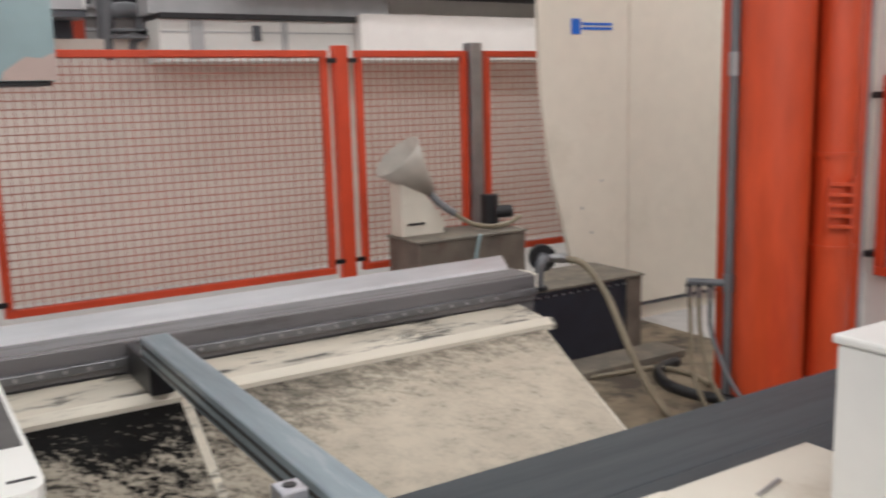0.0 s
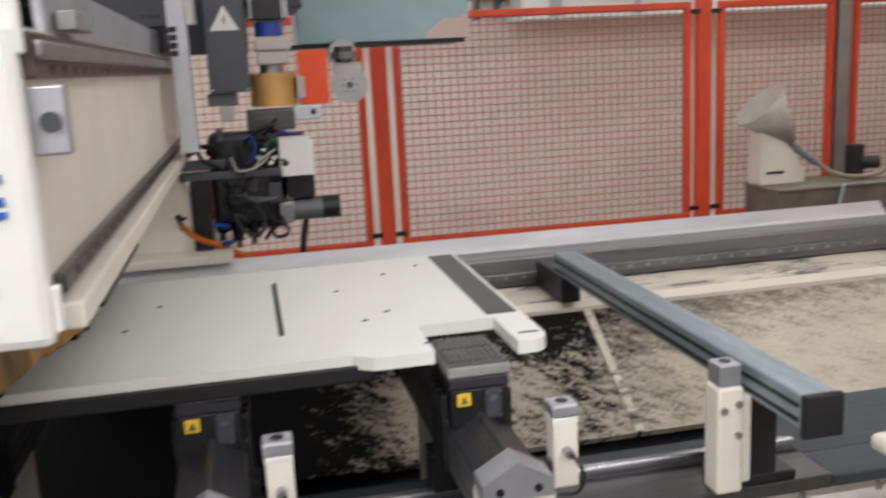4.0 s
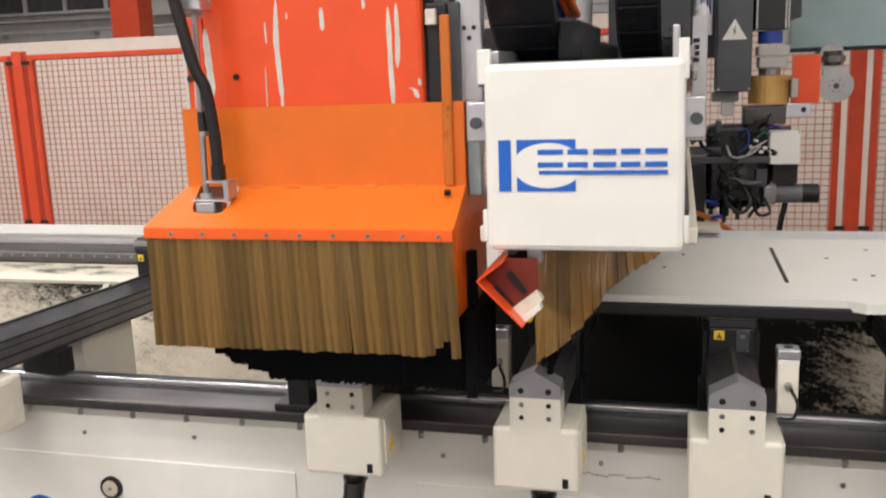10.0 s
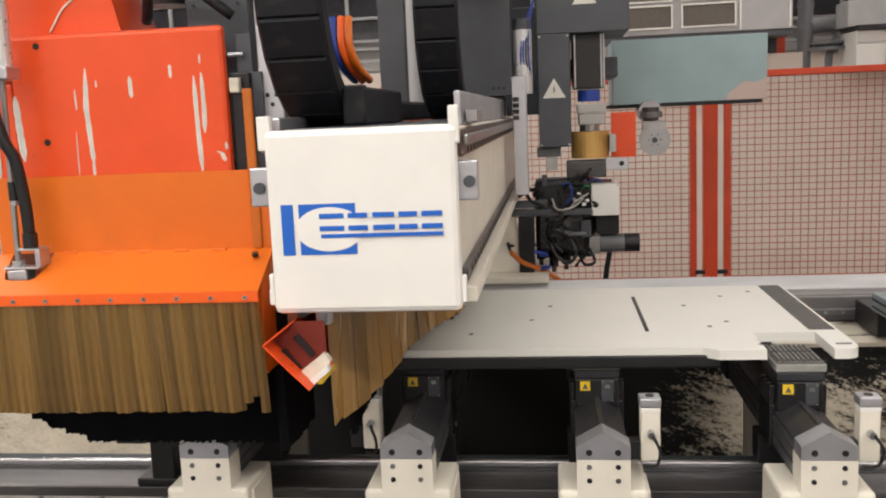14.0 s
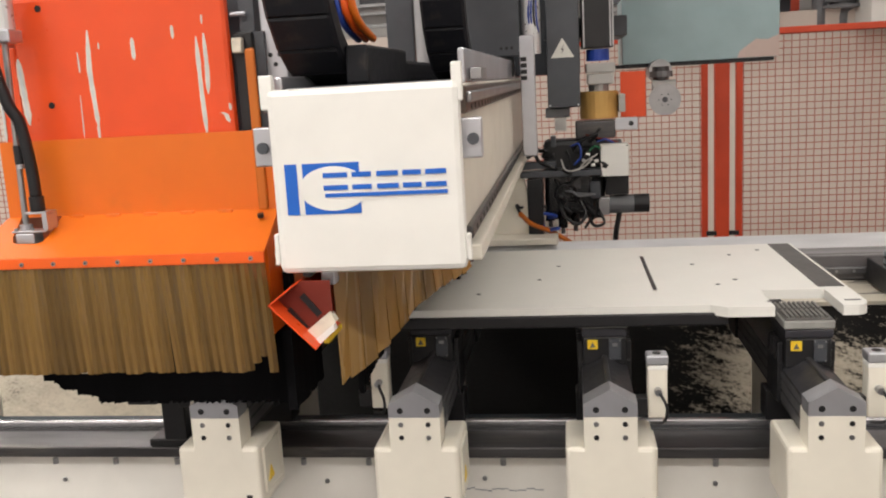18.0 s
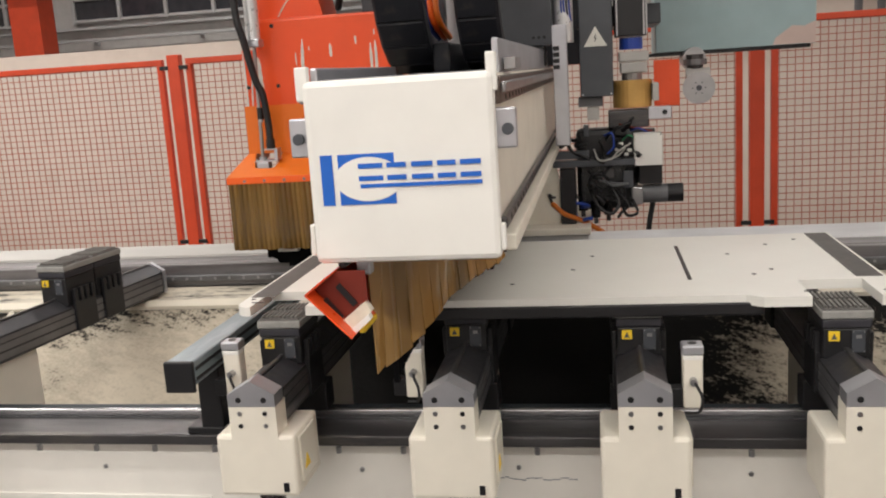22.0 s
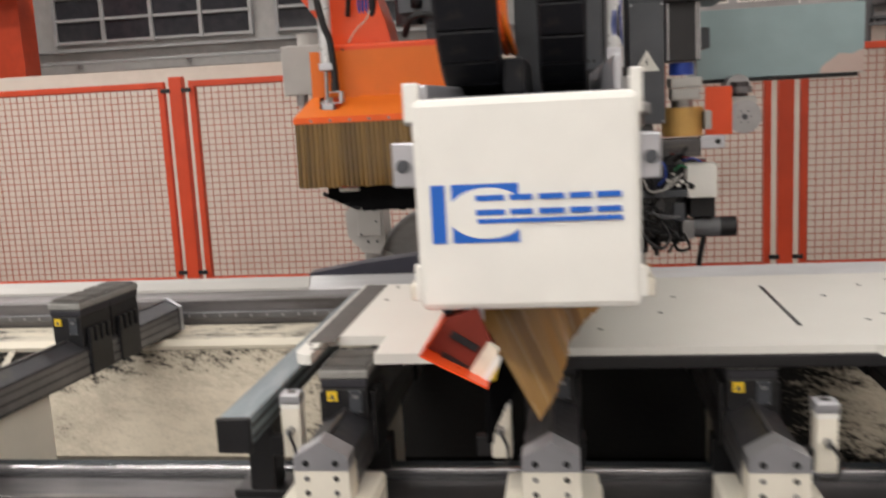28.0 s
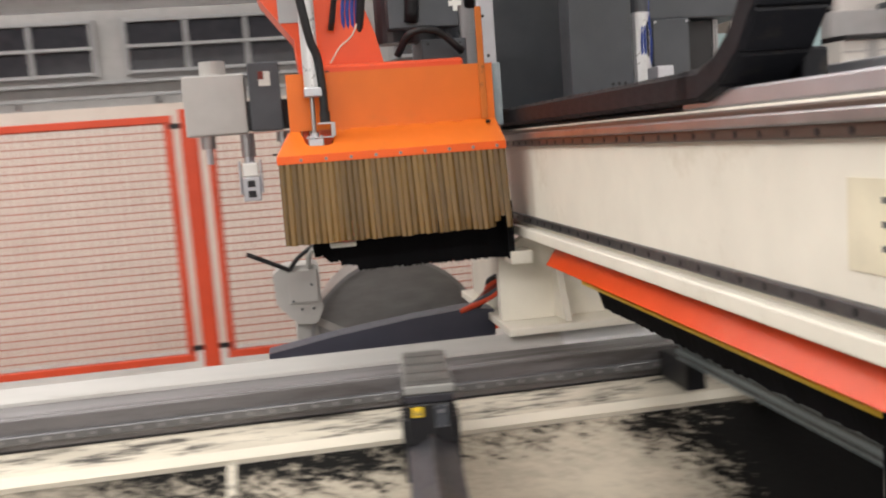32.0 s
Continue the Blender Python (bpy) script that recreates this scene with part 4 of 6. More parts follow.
for x0, x1, z0, z1 in ((-0.17, -0.145, 1.44, 1.503), (0.184, 0.203, 1.44, 1.509), (-0.166, -0.157, 1.15, 1.21), (0.197, 0.206, 1.15, 1.20)):
    bx("cover_ear", (x0, x1, -0.222, -0.204, z0, z1), M_WHITE, cap, "", 0.003)
# blue trade mark as plain shapes
FYC = -0.2285
bm = B()
box(bm, -0.132, -0.109, FYC - 0.0008, FYC, 1.246, 1.340)
box(bm, -0.0985, 0.008, FYC - 0.0008, FYC, 1.246, 1.340)
part("mark_block", bm, M_BLUE, cap, "blue printed block")
bm = B()
cyl(bm, (0, 0, 0), (0, 0.0006, 0), 1, seg=40)
for v in bm.verts:
    v.co = Vector((-0.042 + v.co.x * 0.064, FYC - 0.0015 + v.co.y, 1.293 + v.co.z * 0.041))
part("mark_oval", bm, M_WHITE, cap, "white oval in the printed mark")
bm = B()
y0, y1 = FYC - 0.0026, FYC - 0.0018
for gx, w in ((-0.060, 0.046), (-0.006, 0.036), (0.040, 0.040), (0.088, 0.034), (0.130, 0.038)):
    box(bm, gx, gx + w, y0, y1, 1.313, 1.322)
    box(bm, gx, gx + w, y0, y1, 1.290, 1.299)
box(bm, -0.058, 0.169, y0, y1, 1.277, 1.284)
part("mark_bar", bm, M_BLUE, cap, "row of blue printed bars")
for sx, x0, x1 in ((1, 0.193, 0.232), (-1, -0.198, -0.153)):
    f = bx("flange", (x0, x1, -0.195, -0.17, 1.335, 1.408), M_ALU, arm, "aluminium flange with bolt", 0.003)
    rod("flange_bolt", ((x0 + x1) / 2 + 0.004 * sx, -0.203, 1.37), ((x0 + x1) / 2 + 0.004 * sx, -0.194, 1.37), 0.011, M_DGRAY, f)
for s, x in ((-1, -0.152), (1, 0.192)):
    e = x + s * 0.014
    lo, hi = min(x, e), max(x, e)
    bx("upper_rail", (lo, hi, -0.19, 2.7, 1.415, 1.465), M_RAILB, arm, "worn brown steel guide rail")
    bx("upper_rail_edge", (min(e, e + s * 0.01), max(e, e + s * 0.01), -0.19, 2.7, 1.435, 1.455), M_STEEL, arm)
    bx("lower_rail", (lo, hi, -0.18, 2.7, 1.182, 1.206), M_DSTEEL, arm, "dark guide rail")
    bx("lower_flange", (min(x, x + s * 0.03), max(x, x + s * 0.03), -0.18, 2.7, 1.141, 1.172), M_CREAM, arm)
    bm = B()
    cyl(bm, (-s * 0.003, 0, 0), (s * 0.0015, 0, 0), 0.006, seg=6)
    bolt = part("rail_bolt", bm, M_BLACK, arm)
    bolt.location = (e, -0.1, 1.425)
    for y in np.arange(-0.1, 2.6, 0.075):
        for z in (1.425, 1.194):
            if y > -0.09 or z < 1.3:
                o = new("rail_bolt", bolt.data)
                o.parent = arm
                o.location = (e, y, z)
bx("top_tray", (-0.13, 0.17, -0.19, 2.6, 1.4705, 1.478), M_DGRAY, arm)
bx("top_wall", (0.172, 0.186, 0.0, 1.9, 1.4705, 1.54), M_ALU, arm, "aluminium side sheet")
bx("top_wall", (-0.15, -0.135, -0.19, 0.5, 1.4705, 1.50), M_ALU, arm, "aluminium side sheet")
for i in range(4):
    bx("sensor", (0.19, 0.215, 0.05 + i * 0.035, 0.075 + i * 0.035, 1.475, 1.50), M_STEEL, arm, "", 0.002)
bm = B()
box(bm, -0.1545, -0.1525, -0.155, 0.005, 1.245, 1.365)
lp = part("side_label", bm, M_LABEL, arm, "yellowed label with worn markings")
for i in range(3):
    bx("label_mark", (-0.1552, -0.1546, -0.09 + 0.01 * (i % 2), -0.065, 1.275 + i * 0.03, 1.283 + i * 0.03), M_GASKET, lp, "", 0)

# orange guard channel under the arm's edge, with brush and strips
bm = B()
plate(bm, [(-0.170, -0.28, 1.086), (-0.086, -0.28, 1.001), (-0.086, 1.44, 1.001), (-0.170, 1.44, 1.086)], 0.003)
plate(bm, [(-0.170, -0.28, 1.0875), (-0.170, 1.44, 1.0875), (-0.124, 1.44, 1.122), (-0.124, -0.28, 1.122)], 0.003)
g = part("guard_channel", bm, M_RED, gantry, "orange-red guard channel")
bx("channel_mount", (-0.127, -0.11, -0.19, 1.2, 1.118, 1.1395), M_DGRAY, g)
# The arm's shade on this plate is in its colour.
bm = B()
plate(bm, [(-0.164, -0.235, 1.087), (-0.118, -0.235, 1.122), (-0.062, -0.235, 1.122), (-0.060, -0.235, 1.04), (-0.088, -0.235, 1.008)], 0.003)
part("channel_end", bm, M_REDD, g, "dull red inner plate, darkened as shade under the arm")
for x, z in ((-0.100, 1.073), (-0.128, 1.046)):
    bm = B()
    plate(bm, [(x - 0.021, -0.2395, z + 0.019), (x - 0.012, -0.2395, z + 0.027), (x + 0.020, -0.2395, z - 0.012), (x + 0.011, -0.2395, z - 0.020)], 0.002)
    part("channel_slot", bm, M_BLACK, g)
bm = B()
plate(bm, [(-0.110, -0.245, 1.028), (-0.064, -0.245, 1.064), (-0.052, -0.245, 1.046), (-0.088, -0.245, 1.008)], 0.02)
part("channel_block", bm, M_PALE, g, "cream end block")
bm = B()
plate(bm, [(-0.094, -0.249, 1.012), (-0.058, -0.249, 1.040), (-0.054, -0.249, 1.030), (-0.086, -0.249, 1.003)], 0.02)
part("channel_block", bm, M_WHITE, g, "cream end block")
bx("yellow_edge", (-0.092, -0.082, -0.2, 1.44, 0.990, 1.000), M_YELLOW, g, "yellow lower edge", 0)
bm = B()
for i in range(75):
    y = 0.0 + i * 0.018
    dz = random.uniform(-0.008, 0.008)
    box(bm, -0.080, -0.060, y, y + 0.0179, 0.925 + dz * 0.5, 1.115)
part("guard_brush", bm, M_BRUSH, g, "black bristle brush")["kind"] = "stuff"
stp = bx("strip_holder", (-0.09, 0.13, -0.10, 0.25, 1.120, 1.1395), M_BLACK, gantry)
bx("holder_block", (-0.088, -0.06, -0.20, -0.17, 1.105, 1.1395), M_ALU, stp, "small metal clamp")
# strips hang in a fan: flush at the front, splayed towards the back
FAN_STRIPS = []
FAN = ((-0.092, -0.086, 0.873), (-0.072, -0.074, 0.879), (-0.052, -0.048, 0.893), (-0.032, -0.026, 0.915), (-0.012, -0.002, 0.937), (0.006, 0.016, 0.953), (0.022, 0.031, 0.972),
       (0.038, 0.041, 0.987), (0.053, 0.064, 0.998), (0.069, 0.083, 1.010), (0.083, 0.098, 1.016), (0.097, 0.118, 1.024), (0.112, 0.138, 1.032))
for i, (xt, xb, zb) in enumerate(FAN):
    bm = B()
    y = -0.10 + 0.026 * i
    xe, xf = (FAN[i + 1][:2] if i < 12 else (0.126, 0.155))
    plate(bm, [(xt, y, 1.128), (xe + 0.004, y + 0.03, 1.128), (xf - 0.001, y + 0.024, zb + 0.012), (xb, y - 0.006, zb)], 0.003)
    FAN_STRIPS.append((part("strip", bm, M_AMBERL, stp, "amber plastic strip"), xt, -26 + 1.6 * i))
bm = B()
for i in range(46):
    t = i / 45
    x, y = -0.085 + 0.205 * t, 0.02 + 0.28 * t
    box(bm, x, x + 0.012, y, y + 0.02, 0.815 + 0.195 * (1 - (1 - t) ** 2.2) + random.uniform(-0.007, 0.007), 1.128)
part("inner_brush", bm, M_BRUSH, gantry, "black bristle brush")["kind"] = "stuff"
bx("inner_unit", (-0.02, 0.13, 0.5, 1.1, 1.0, 1.133), M_BLACK, gantry)

# rear support that rides on the rear rail
bm = B()
prism(bm, [(-0.14, 1.134), (-0.235, 1.08), (-0.235, 0.863), (0.26, 0.863), (0.20, 1.134)], "y", 1.72, 1.76)
box(bm, -0.21, -0.17, 1.76, 2.3, 0.87, 1.08, 0.004)
box(bm, 0.0, 0.04, 1.76, 2.3, 0.87, 1.134, 0.004)
gus = part("support_web", bm, M_CREAM, gantry, "cream cast support")
bm = B()
prism(bm, [(1.60, 0.868), (1.72, 0.868), (1.72, 1.10)], "x", -0.06, -0.04)
part("gusset", bm, M_CREAM, gus)
bx("support_base", (-0.24, 0.34, 1.60, 2.4, 0.8365, 0.862), M_CREAM, gus)
bx("support_shoe", (-0.22, -0.15, 1.60, 1.7, 1.06, 1.10), M_CREAM, gus)

# round drum, pylon and flat cable behind the bed
bm = B()
prism(bm, [(-0.49 + 0.345 * math.cos(a), 0.645 + 0.345 * math.sin(a)) for a in [math.pi * k / 24 for k in range(25)]], "y", 2.55, 2.85)
dr = part("drum_hood", bm, M_DRUM, gantry, "gray half-round saw hood")
bm = B()
prism(bm, [(-0.49 + 0.355 * math.cos(a), 0.645 + 0.355 * math.sin(a)) for a in [math.pi * k / 24 for k in range(25)]]
      + [(-0.49 + 0.340 * math.cos(a), 0.645 + 0.340 * math.sin(a)) for a in [math.pi * k / 24 for k in range(24, -1, -1)]], "y", 2.53, 2.56)
part("drum_rim", bm, M_STEEL, dr)
bm = B()
box(bm, -0.892, -0.803, 2.54, 2.62, 0.40, 0.79, 0.006)
prism(bm, [(-0.962, 0.975), (-0.945, 0.996), (-0.90, 1.010), (-0.80, 1.010), (-0.782, 1.0), (-0.776, 0.83), (-0.808, 0.772), (-0.884, 0.778), (-0.957, 0.862)], "y", 2.50, 2.66)
py = part("pylon", bm, M_TOOLG, gantry, "pale gray pylon with a faceted head")
bx("head_plate", (-0.905, -0.79, 2.492, 2.4995, 0.86, 0.99), M_TOOLG, py, "", 0.003)
for x, z in ((-0.815, 0.93), (-0.89, 0.87), (-0.86, 0.835), (-0.815, 0.835)):
    rod("head_screw", (x, 2.488, z), (x, 2.4995, z), 0.005, M_DGRAY, py, "", 8)
bm = B()
prism(bm, [(-0.803, 0.790), (-0.803, 0.755), (-0.685, 0.690), (-0.672, 0.715)], "y", 2.545, 2.575)
part("pylon_brace", bm, M_TOOLG, py)
rod("lever", (-0.895, 2.49, 0.995), (-1.049, 2.45, 1.075), 0.009, M_BLACK, py)
hose("lever_hose", [(-0.895, 2.49, 0.995), (-0.86, 2.47, 1.04), (-0.80, 2.45, 1.085)], 0.009, M_BLACK, py)
hose("pylon_hose", [(-0.82, 2.50, 1.0), (-0.81, 2.46, 1.06), (-0.76, 2.44, 1.09), (-0.66, 2.42, 1.092)], 0.012, M_TOOLG, py)
bm = B()
prism(bm, [(-0.98, 0.80), (-0.75, 0.838), (-0.5, 0.868), (-0.3, 0.884), (-0.22, 0.872), (-0.22, 0.78), (-0.98, 0.78)], "y", 1.90, 2.0)
part("flat_cable", bm, M_SLATE, gantry, "slate gray flat cable chain")
for i in range(5):
    hose("red_cable", [(-0.40 + i * 0.02, 1.95, 0.84), (-0.32 + i * 0.02, 1.90, 0.88 + i * 0.010), (-0.24, 1.86, 0.92 + i * 0.014), (-0.19, 1.84, 0.96 + i * 0.01)], 0.010,
         (M_FENCE, M_DGRAY, M_REDD, M_FENCE, M_BLACK)[i], gantry, "", 6, 5)


# ---- cable chains over the arm ----
def cable_chain(name, x0, x1, yb, ytail, yup, r=0.25):
    w = x1 - x0
    pts = []
    y = ytail
    while y > yb + r:
        pts.append((y, 1.509, 0.0))
        y -= 0.075
    n = 11
    for k in range(n + 1):
        a = math.pi * k / n
        pts.append((yb + r - r * math.sin(a) * 1.0, 1.509 + r - r * math.cos(a), a))
    y = yb + r + 0.075
    while y < yup:
        pts.append((y, 1.509 + 2 * r, math.pi))
        y += 0.075
    bm = B()
    box(bm, x0 + 0.02, x1 - 0.02, yb + r, ytail, 1.495, 1.53)
    c = part(name, bm, M_BLACK, gantry, "black plastic cable chain")
    bm = B()
    box(bm, -w / 2, w / 2, -0.0385, 0.0385, -0.028, 0.028, 0.004, 1)
    box(bm, -w / 2 - 0.004, -w / 2 + 0.006, -0.043, 0.043, -0.023, 0.023, 0.004, 1)
    box(bm, w / 2 - 0.006, w / 2 + 0.004, -0.043, 0.043, -0.023, 0.023, 0.004, 1)
    me = bpy.data.meshes.new("chain_link")
    bm.to_mesh(me)
    bm.free()
    me.materials.append(M_CHAIN)
    for y, z, a in pts:
        o = new("chain_link", me)
        o.parent = c
        o.matrix_local = Matrix.Translation((x0 + w / 2, y, z)) @ Matrix.Rotation(-a, 4, "X")
    if x0 < 0:
        for k, (dx, m) in enumerate(((-0.012, M_DBLUE), (0.004, M_ORANGE2), (0.020, M_ORANGE))):
            hose("inner_cable", [(x1 + dx, yb + r + 0.06, 1.575), (x1 + dx - 0.004, yb + r * 0.85, 1.60), (x1 + dx - 0.012, yb + r * 0.72, 1.64), (x1 + dx - 0.016, yb + r * 0.8, 1.70)], 0.0085, m, c, "blue cable" if k == 0 else "orange cable")
        bx("chain_shell", (x1 + 0.0045, x1 + 0.05, yb + 0.10, yb + 0.55, 1.4790, 1.555), M_CHAIN, c, "black chain end shell", 0.006)
    return c


chain_a = cable_chain("cable_chain", -0.168, -0.048, -0.16, 1.7, 1.1)
cable_chain("cable_chain", 0.03, 0.135, 0.5, 2.4, 2.2)
bx("tower", (-0.36, -0.245, 2.05, 2.4, 1.4785, 2.5), M_DGRAY, gantry, "dark gray sheet cover")
rod("upright_tube", (-0.205, 2.06, 1.4785), (-0.205, 2.06, 2.5), 0.034, M_WALLL, gantry, "gray upright tube", 20)
bx("side_cover", (0.02, 0.221, 1.65, 1.75, 1.555, 2.4), M_DGRAY, gantry, "dark gray sheet cover with holes")
bx("cover_foot", (0.02, 0.19, 1.66, 1.74, 1.4785, 1.554), M_BLACK, gantry)
for i in range(3):
    rod("cover_hole", (0.15 + i * 0.02, 1.6475, 1.585), (0.15 + i * 0.02, 1.651, 1.585), 0.006, M_BLACK, gantry, "", 8)
rod("silver_cylinder", (0.262, 1.70, 1.56), (0.262, 1.70, 1.80), 0.036, M_WHITEM, gantry, "silver cylinder", 20)
rod("cylinder_head", (0.262, 1.70, 1.80), (0.262, 1.70, 1.84), 0.034, M_DGRAY, gantry, "", 20)
bx("back_panel", (-0.11, 0.45, 2.12, 2.17, 1.4785, 1.93), M_DGRAY, gantry, "dark gray sheet cover")

# ---- hood with strip curtain ----
CW0, CW1 = -0.888, -0.226
HL = -0.846


def slope(x, v):
    """A point on the sloping top, v from the lip to the hinge line."""
    return (x, 0.12 * v, 0.010 + 0.070 * v)


bm = B()
plate(bm, [slope(CW0, 0), slope(CW1, 0), slope(CW1, 1), slope(-0.722, 1), slope(-0.724, 0.52), slope(-0.730, 0.38), slope(-0.742, 0.34), slope(-0.778, 0.34), slope(-0.796, 0.37),
           slope(-0.806, 0.50), slope(-0.818, 1), slope(HL, 1)])
hood = part("hood", bm, M_ORANGE, gantry, "orange sheet-metal dust hood")


def hp_(name, pts, material=None, label="", th=0.004):
    bm = B()
    plate(bm, pts, th)
    return part(name, bm, material or M_ORANGE, hood, label)


hp_("hood_front", [(HL, 0.122, 0.083), (CW1, 0.122, 0.083), (CW1, 0.122, 0.25), (HL, 0.122, 0.25)])
hp_("hood_side", [(CW0, 0.004, 0.012), (HL - 0.003, 0.122, 0.080), (HL - 0.003, 0.36, 0.080), (CW0, 0.36, 0.012)], M_ORANGEP, "faded orange side")
hp_("hood_side", [(HL + 0.003, 0.126, 0.083), (HL + 0.003, 0.36, 0.083), (HL + 0.003, 0.36, 0.25), (HL + 0.003, 0.126, 0.25)])
hp_("hood_side", [(CW1, 0.02, -0.165), (CW1, 0.30, -0.165), (CW1, 0.30, 0.25), (CW1, 0.126, 0.25), (CW1, 0.126, 0.078), (CW1, 0.02, 0.02)], None, "", -0.03)
lip = bx("lip", (CW0, CW1, -0.004, 0.0, -0.010, 0.0125), M_ORANGE2, hood, "bright orange folded lip", 0.001)
bx("lip", (CW0 - 0.004, CW0, 0.0, 0.36, -0.010, 0.0125), M_ORANGE2, hood, "bright orange folded lip", 0.001)
for i in range(9):
    x = CW1 - 0.028 - i * 0.0713
    rod("bolt", (x, -0.0065, 0.0), (x, -0.0035, 0.0), 0.0048, M_STEEL, hood, "", 8)
    rod("bolt_socket", (x, -0.0072, 0.0), (x, -0.0060, 0.0), 0.002, M_BLACK, hood, "", 6)
for i in range(5):
    x = -0.700 + i * 0.085
    bx("tab", (x, x + 0.032, 0.110, 0.121, 0.077, 0.085), M_ORANGE, hood, "", 0.002)
# Black box put under the notch as the shade inside the hood.
bx("notch_shade_box", (-0.83, -0.70, 0.04, 0.125, -0.02, 0.012), M_BLACK, hood, "black box standing for the shade inside the hood")
rod("hood_hole", (CW1 - 0.03, 0.085, 0.07), (CW1 - 0.03, 0.083, 0.078), 0.007, M_BLACK, hood)
bx("clevis", (-0.797, -0.752, 0.052, 0.088, 0.014, 0.058), M_ALU, hood, "aluminium clevis")
bx("clevis_plate", (-0.802, -0.722, 0.05, 0.09, 0.059, 0.063), M_ALU, hood, "", 0.001)
for x in (-0.795, -0.758):
    rod("clevis_screw", (x, 0.058, 0.063), (x, 0.058, 0.068), 0.004, M_STEEL, hood, "", 8)
bx("clevis_arm", (-0.728, -0.716, 0.05, 0.09, 0.0635, 0.098), M_ALU, hood, "", 0.001)
bx("clevis_arm", (-0.766, -0.716, 0.05, 0.09, 0.0985, 0.103), M_ALU, hood, "", 0.001)
rod("rod_foot", (-0.777, 0.068, 0.0635), (-0.777, 0.068, 0.075), 0.013, M_ALU, hood)
rod("piston_rod", (-0.777, 0.068, 0.075), (-0.771, 0.073, 0.47), 0.0065, M_STEEL, hood, "steel piston rod")
rod("rod_nut", (-0.772, 0.071, 0.205), (-0.772, 0.071, 0.245), 0.011, M_BLACK, hood)
rod("rod_nut", (-0.772, 0.071, 0.195), (-0.772, 0.071, 0.2045), 0.009, M_ALU, hood)
rod("hose_fitting", (-0.743, 0.065, 0.1035), (-0.743, 0.065, 0.135), 0.0155, M_BLACK, hood)
hose("air_hose", [(-0.743, 0.065, 0.13), (-0.744, 0.063, 0.20), (-0.751, 0.055, 0.29), (-0.768, 0.045, 0.34), (-0.79, 0.03, 0.47), (-0.805, 0.02, 0.56), (-0.80, 0.03, 0.68), (-0.76, 0.1, 0.84)], 0.0125,
     M_BLACK, hood, "thick black hose", 10)
bx("stay", (-0.269, -0.248, 0.112, 0.119, 0.082, 0.418), M_ORANGED, hood, "dark orange flat bar")
bx("side_bracket", (CW1 + 0.001, CW1 + 0.03, 0.13, 0.16, 0.06, 0.25), M_TEALM, hood, "gray-blue side bracket")
# strips: one mesh per width, each strip an object
rs = random.Random(7)
variants = []
for k in range(5):
    bm = B()
    n = 6
    L = 0.241 + rs.uniform(-0.0025, 0.0025)
    wv = 0.0186
    ph = rs.uniform(0, 6)
    rows = []
    for j in range(n + 1):
        z = -L * j / n
        yo = 0.0025 * math.sin(ph + j * 0.6) * (j / n)
        xo = 0.0006 * math.sin(ph * 2 + j * 0.7) * (j / n)
        rows.append([bm.verts.new((xo + u * wv, yo + (0.002 if q else 0) + -0.0042 * math.sin(u * 3.1), z)) for q in (0, 1) for u in (0, 0.5, 1)])
    for a, b in zip(rows, rows[1:]):
        for i, j in ((0, 1), (1, 2), (2, 5), (5, 4), (4, 3), (3, 0)):
            bm.faces.new((a[i], a[j], b[j], b[i]))
    bmesh.ops.recalc_face_normals(bm, faces=bm.faces[:])
    me = bpy.data.meshes.new("strip")
    bm.to_mesh(me)
    bm.free()
    me.materials.append(M_AMBER)
    variants.append(me)
NS = 38
for i in range(NS):
    o = new("strip", rs.choice(variants))
    o.parent = hood
    o.location = (CW0 + 0.001 + i * 0.0173, rs.uniform(0.0, 0.002), -0.001)
    o.rotation_euler = (rs.uniform(-0.006, 0.006), (0.010 - 0.0018 * i if i < 25 else -0.052 if i == 25 else -0.045) + rs.uniform(-0.004, 0.004), 0.16 + rs.uniform(-0.03, 0.05))
    if i == 25:
        o.scale.x = 0.86
    if i == 35:
        o.scale.z = 0.93
    if i == 36:
        o.scale.z = 0.86
for i in range(18):
    o = new("strip", rs.choice(variants))
    o.parent = hood
    o.location = (CW0 + 0.002, 0.01 + i * 0.0185, -0.001)
    o.rotation_euler = (0, rs.uniform(-0.03, 0.04), math.pi / 2)
bm = B()
for i in range(141):
    x = CW0 + 0.10 + i * 0.0041
    box(bm, x, x + 0.0043, 0.10, 0.13, -0.342 + (0.05 - 0.018 * i / 6 if i < 6 else 0.032 if i < 14 else 0.018 if i < 26 else 0) + rs.uniform(-0.004, 0.004), -0.05)
for i in range(20):
    y = 0.10 + i * 0.012
    box(bm, CW0 + 0.08, CW0 + 0.10, y, y + 0.0118, -0.290 + rs.uniform(-0.005, 0.005), -0.05)
for i in range(18):
    y = 0.06 + i * 0.012
    box(bm, CW1 + 0.002, CW1 + 0.022, y, y + 0.0118, -0.345 + rs.uniform(-0.004, 0.004), -0.17)
part("hood_brush", bm, M_BRUSH, hood, "black bristle skirt")["kind"] = "stuff"
# Black block painted as the hood's unlit interior, behind the strips.
bx("hood_shade_block", (CW0 + 0.17, CW1 - 0.01, 0.14, 0.34, -0.25, 0.06), M_BLACK, hood)
nz = bx("nozzle_tip", (CW0 + 0.130, CW0 + 0.203, 0.080, 0.098, -0.2515, -0.19), M_RED, hood, "red nozzle tip")
bx("nozzle_rim", (CW0 + 0.128, CW0 + 0.205, 0.078, 0.098, -0.267, -0.252), M_WHITE, nz, "white rim")

# ---- carriage behind the hood ----
bm = B()
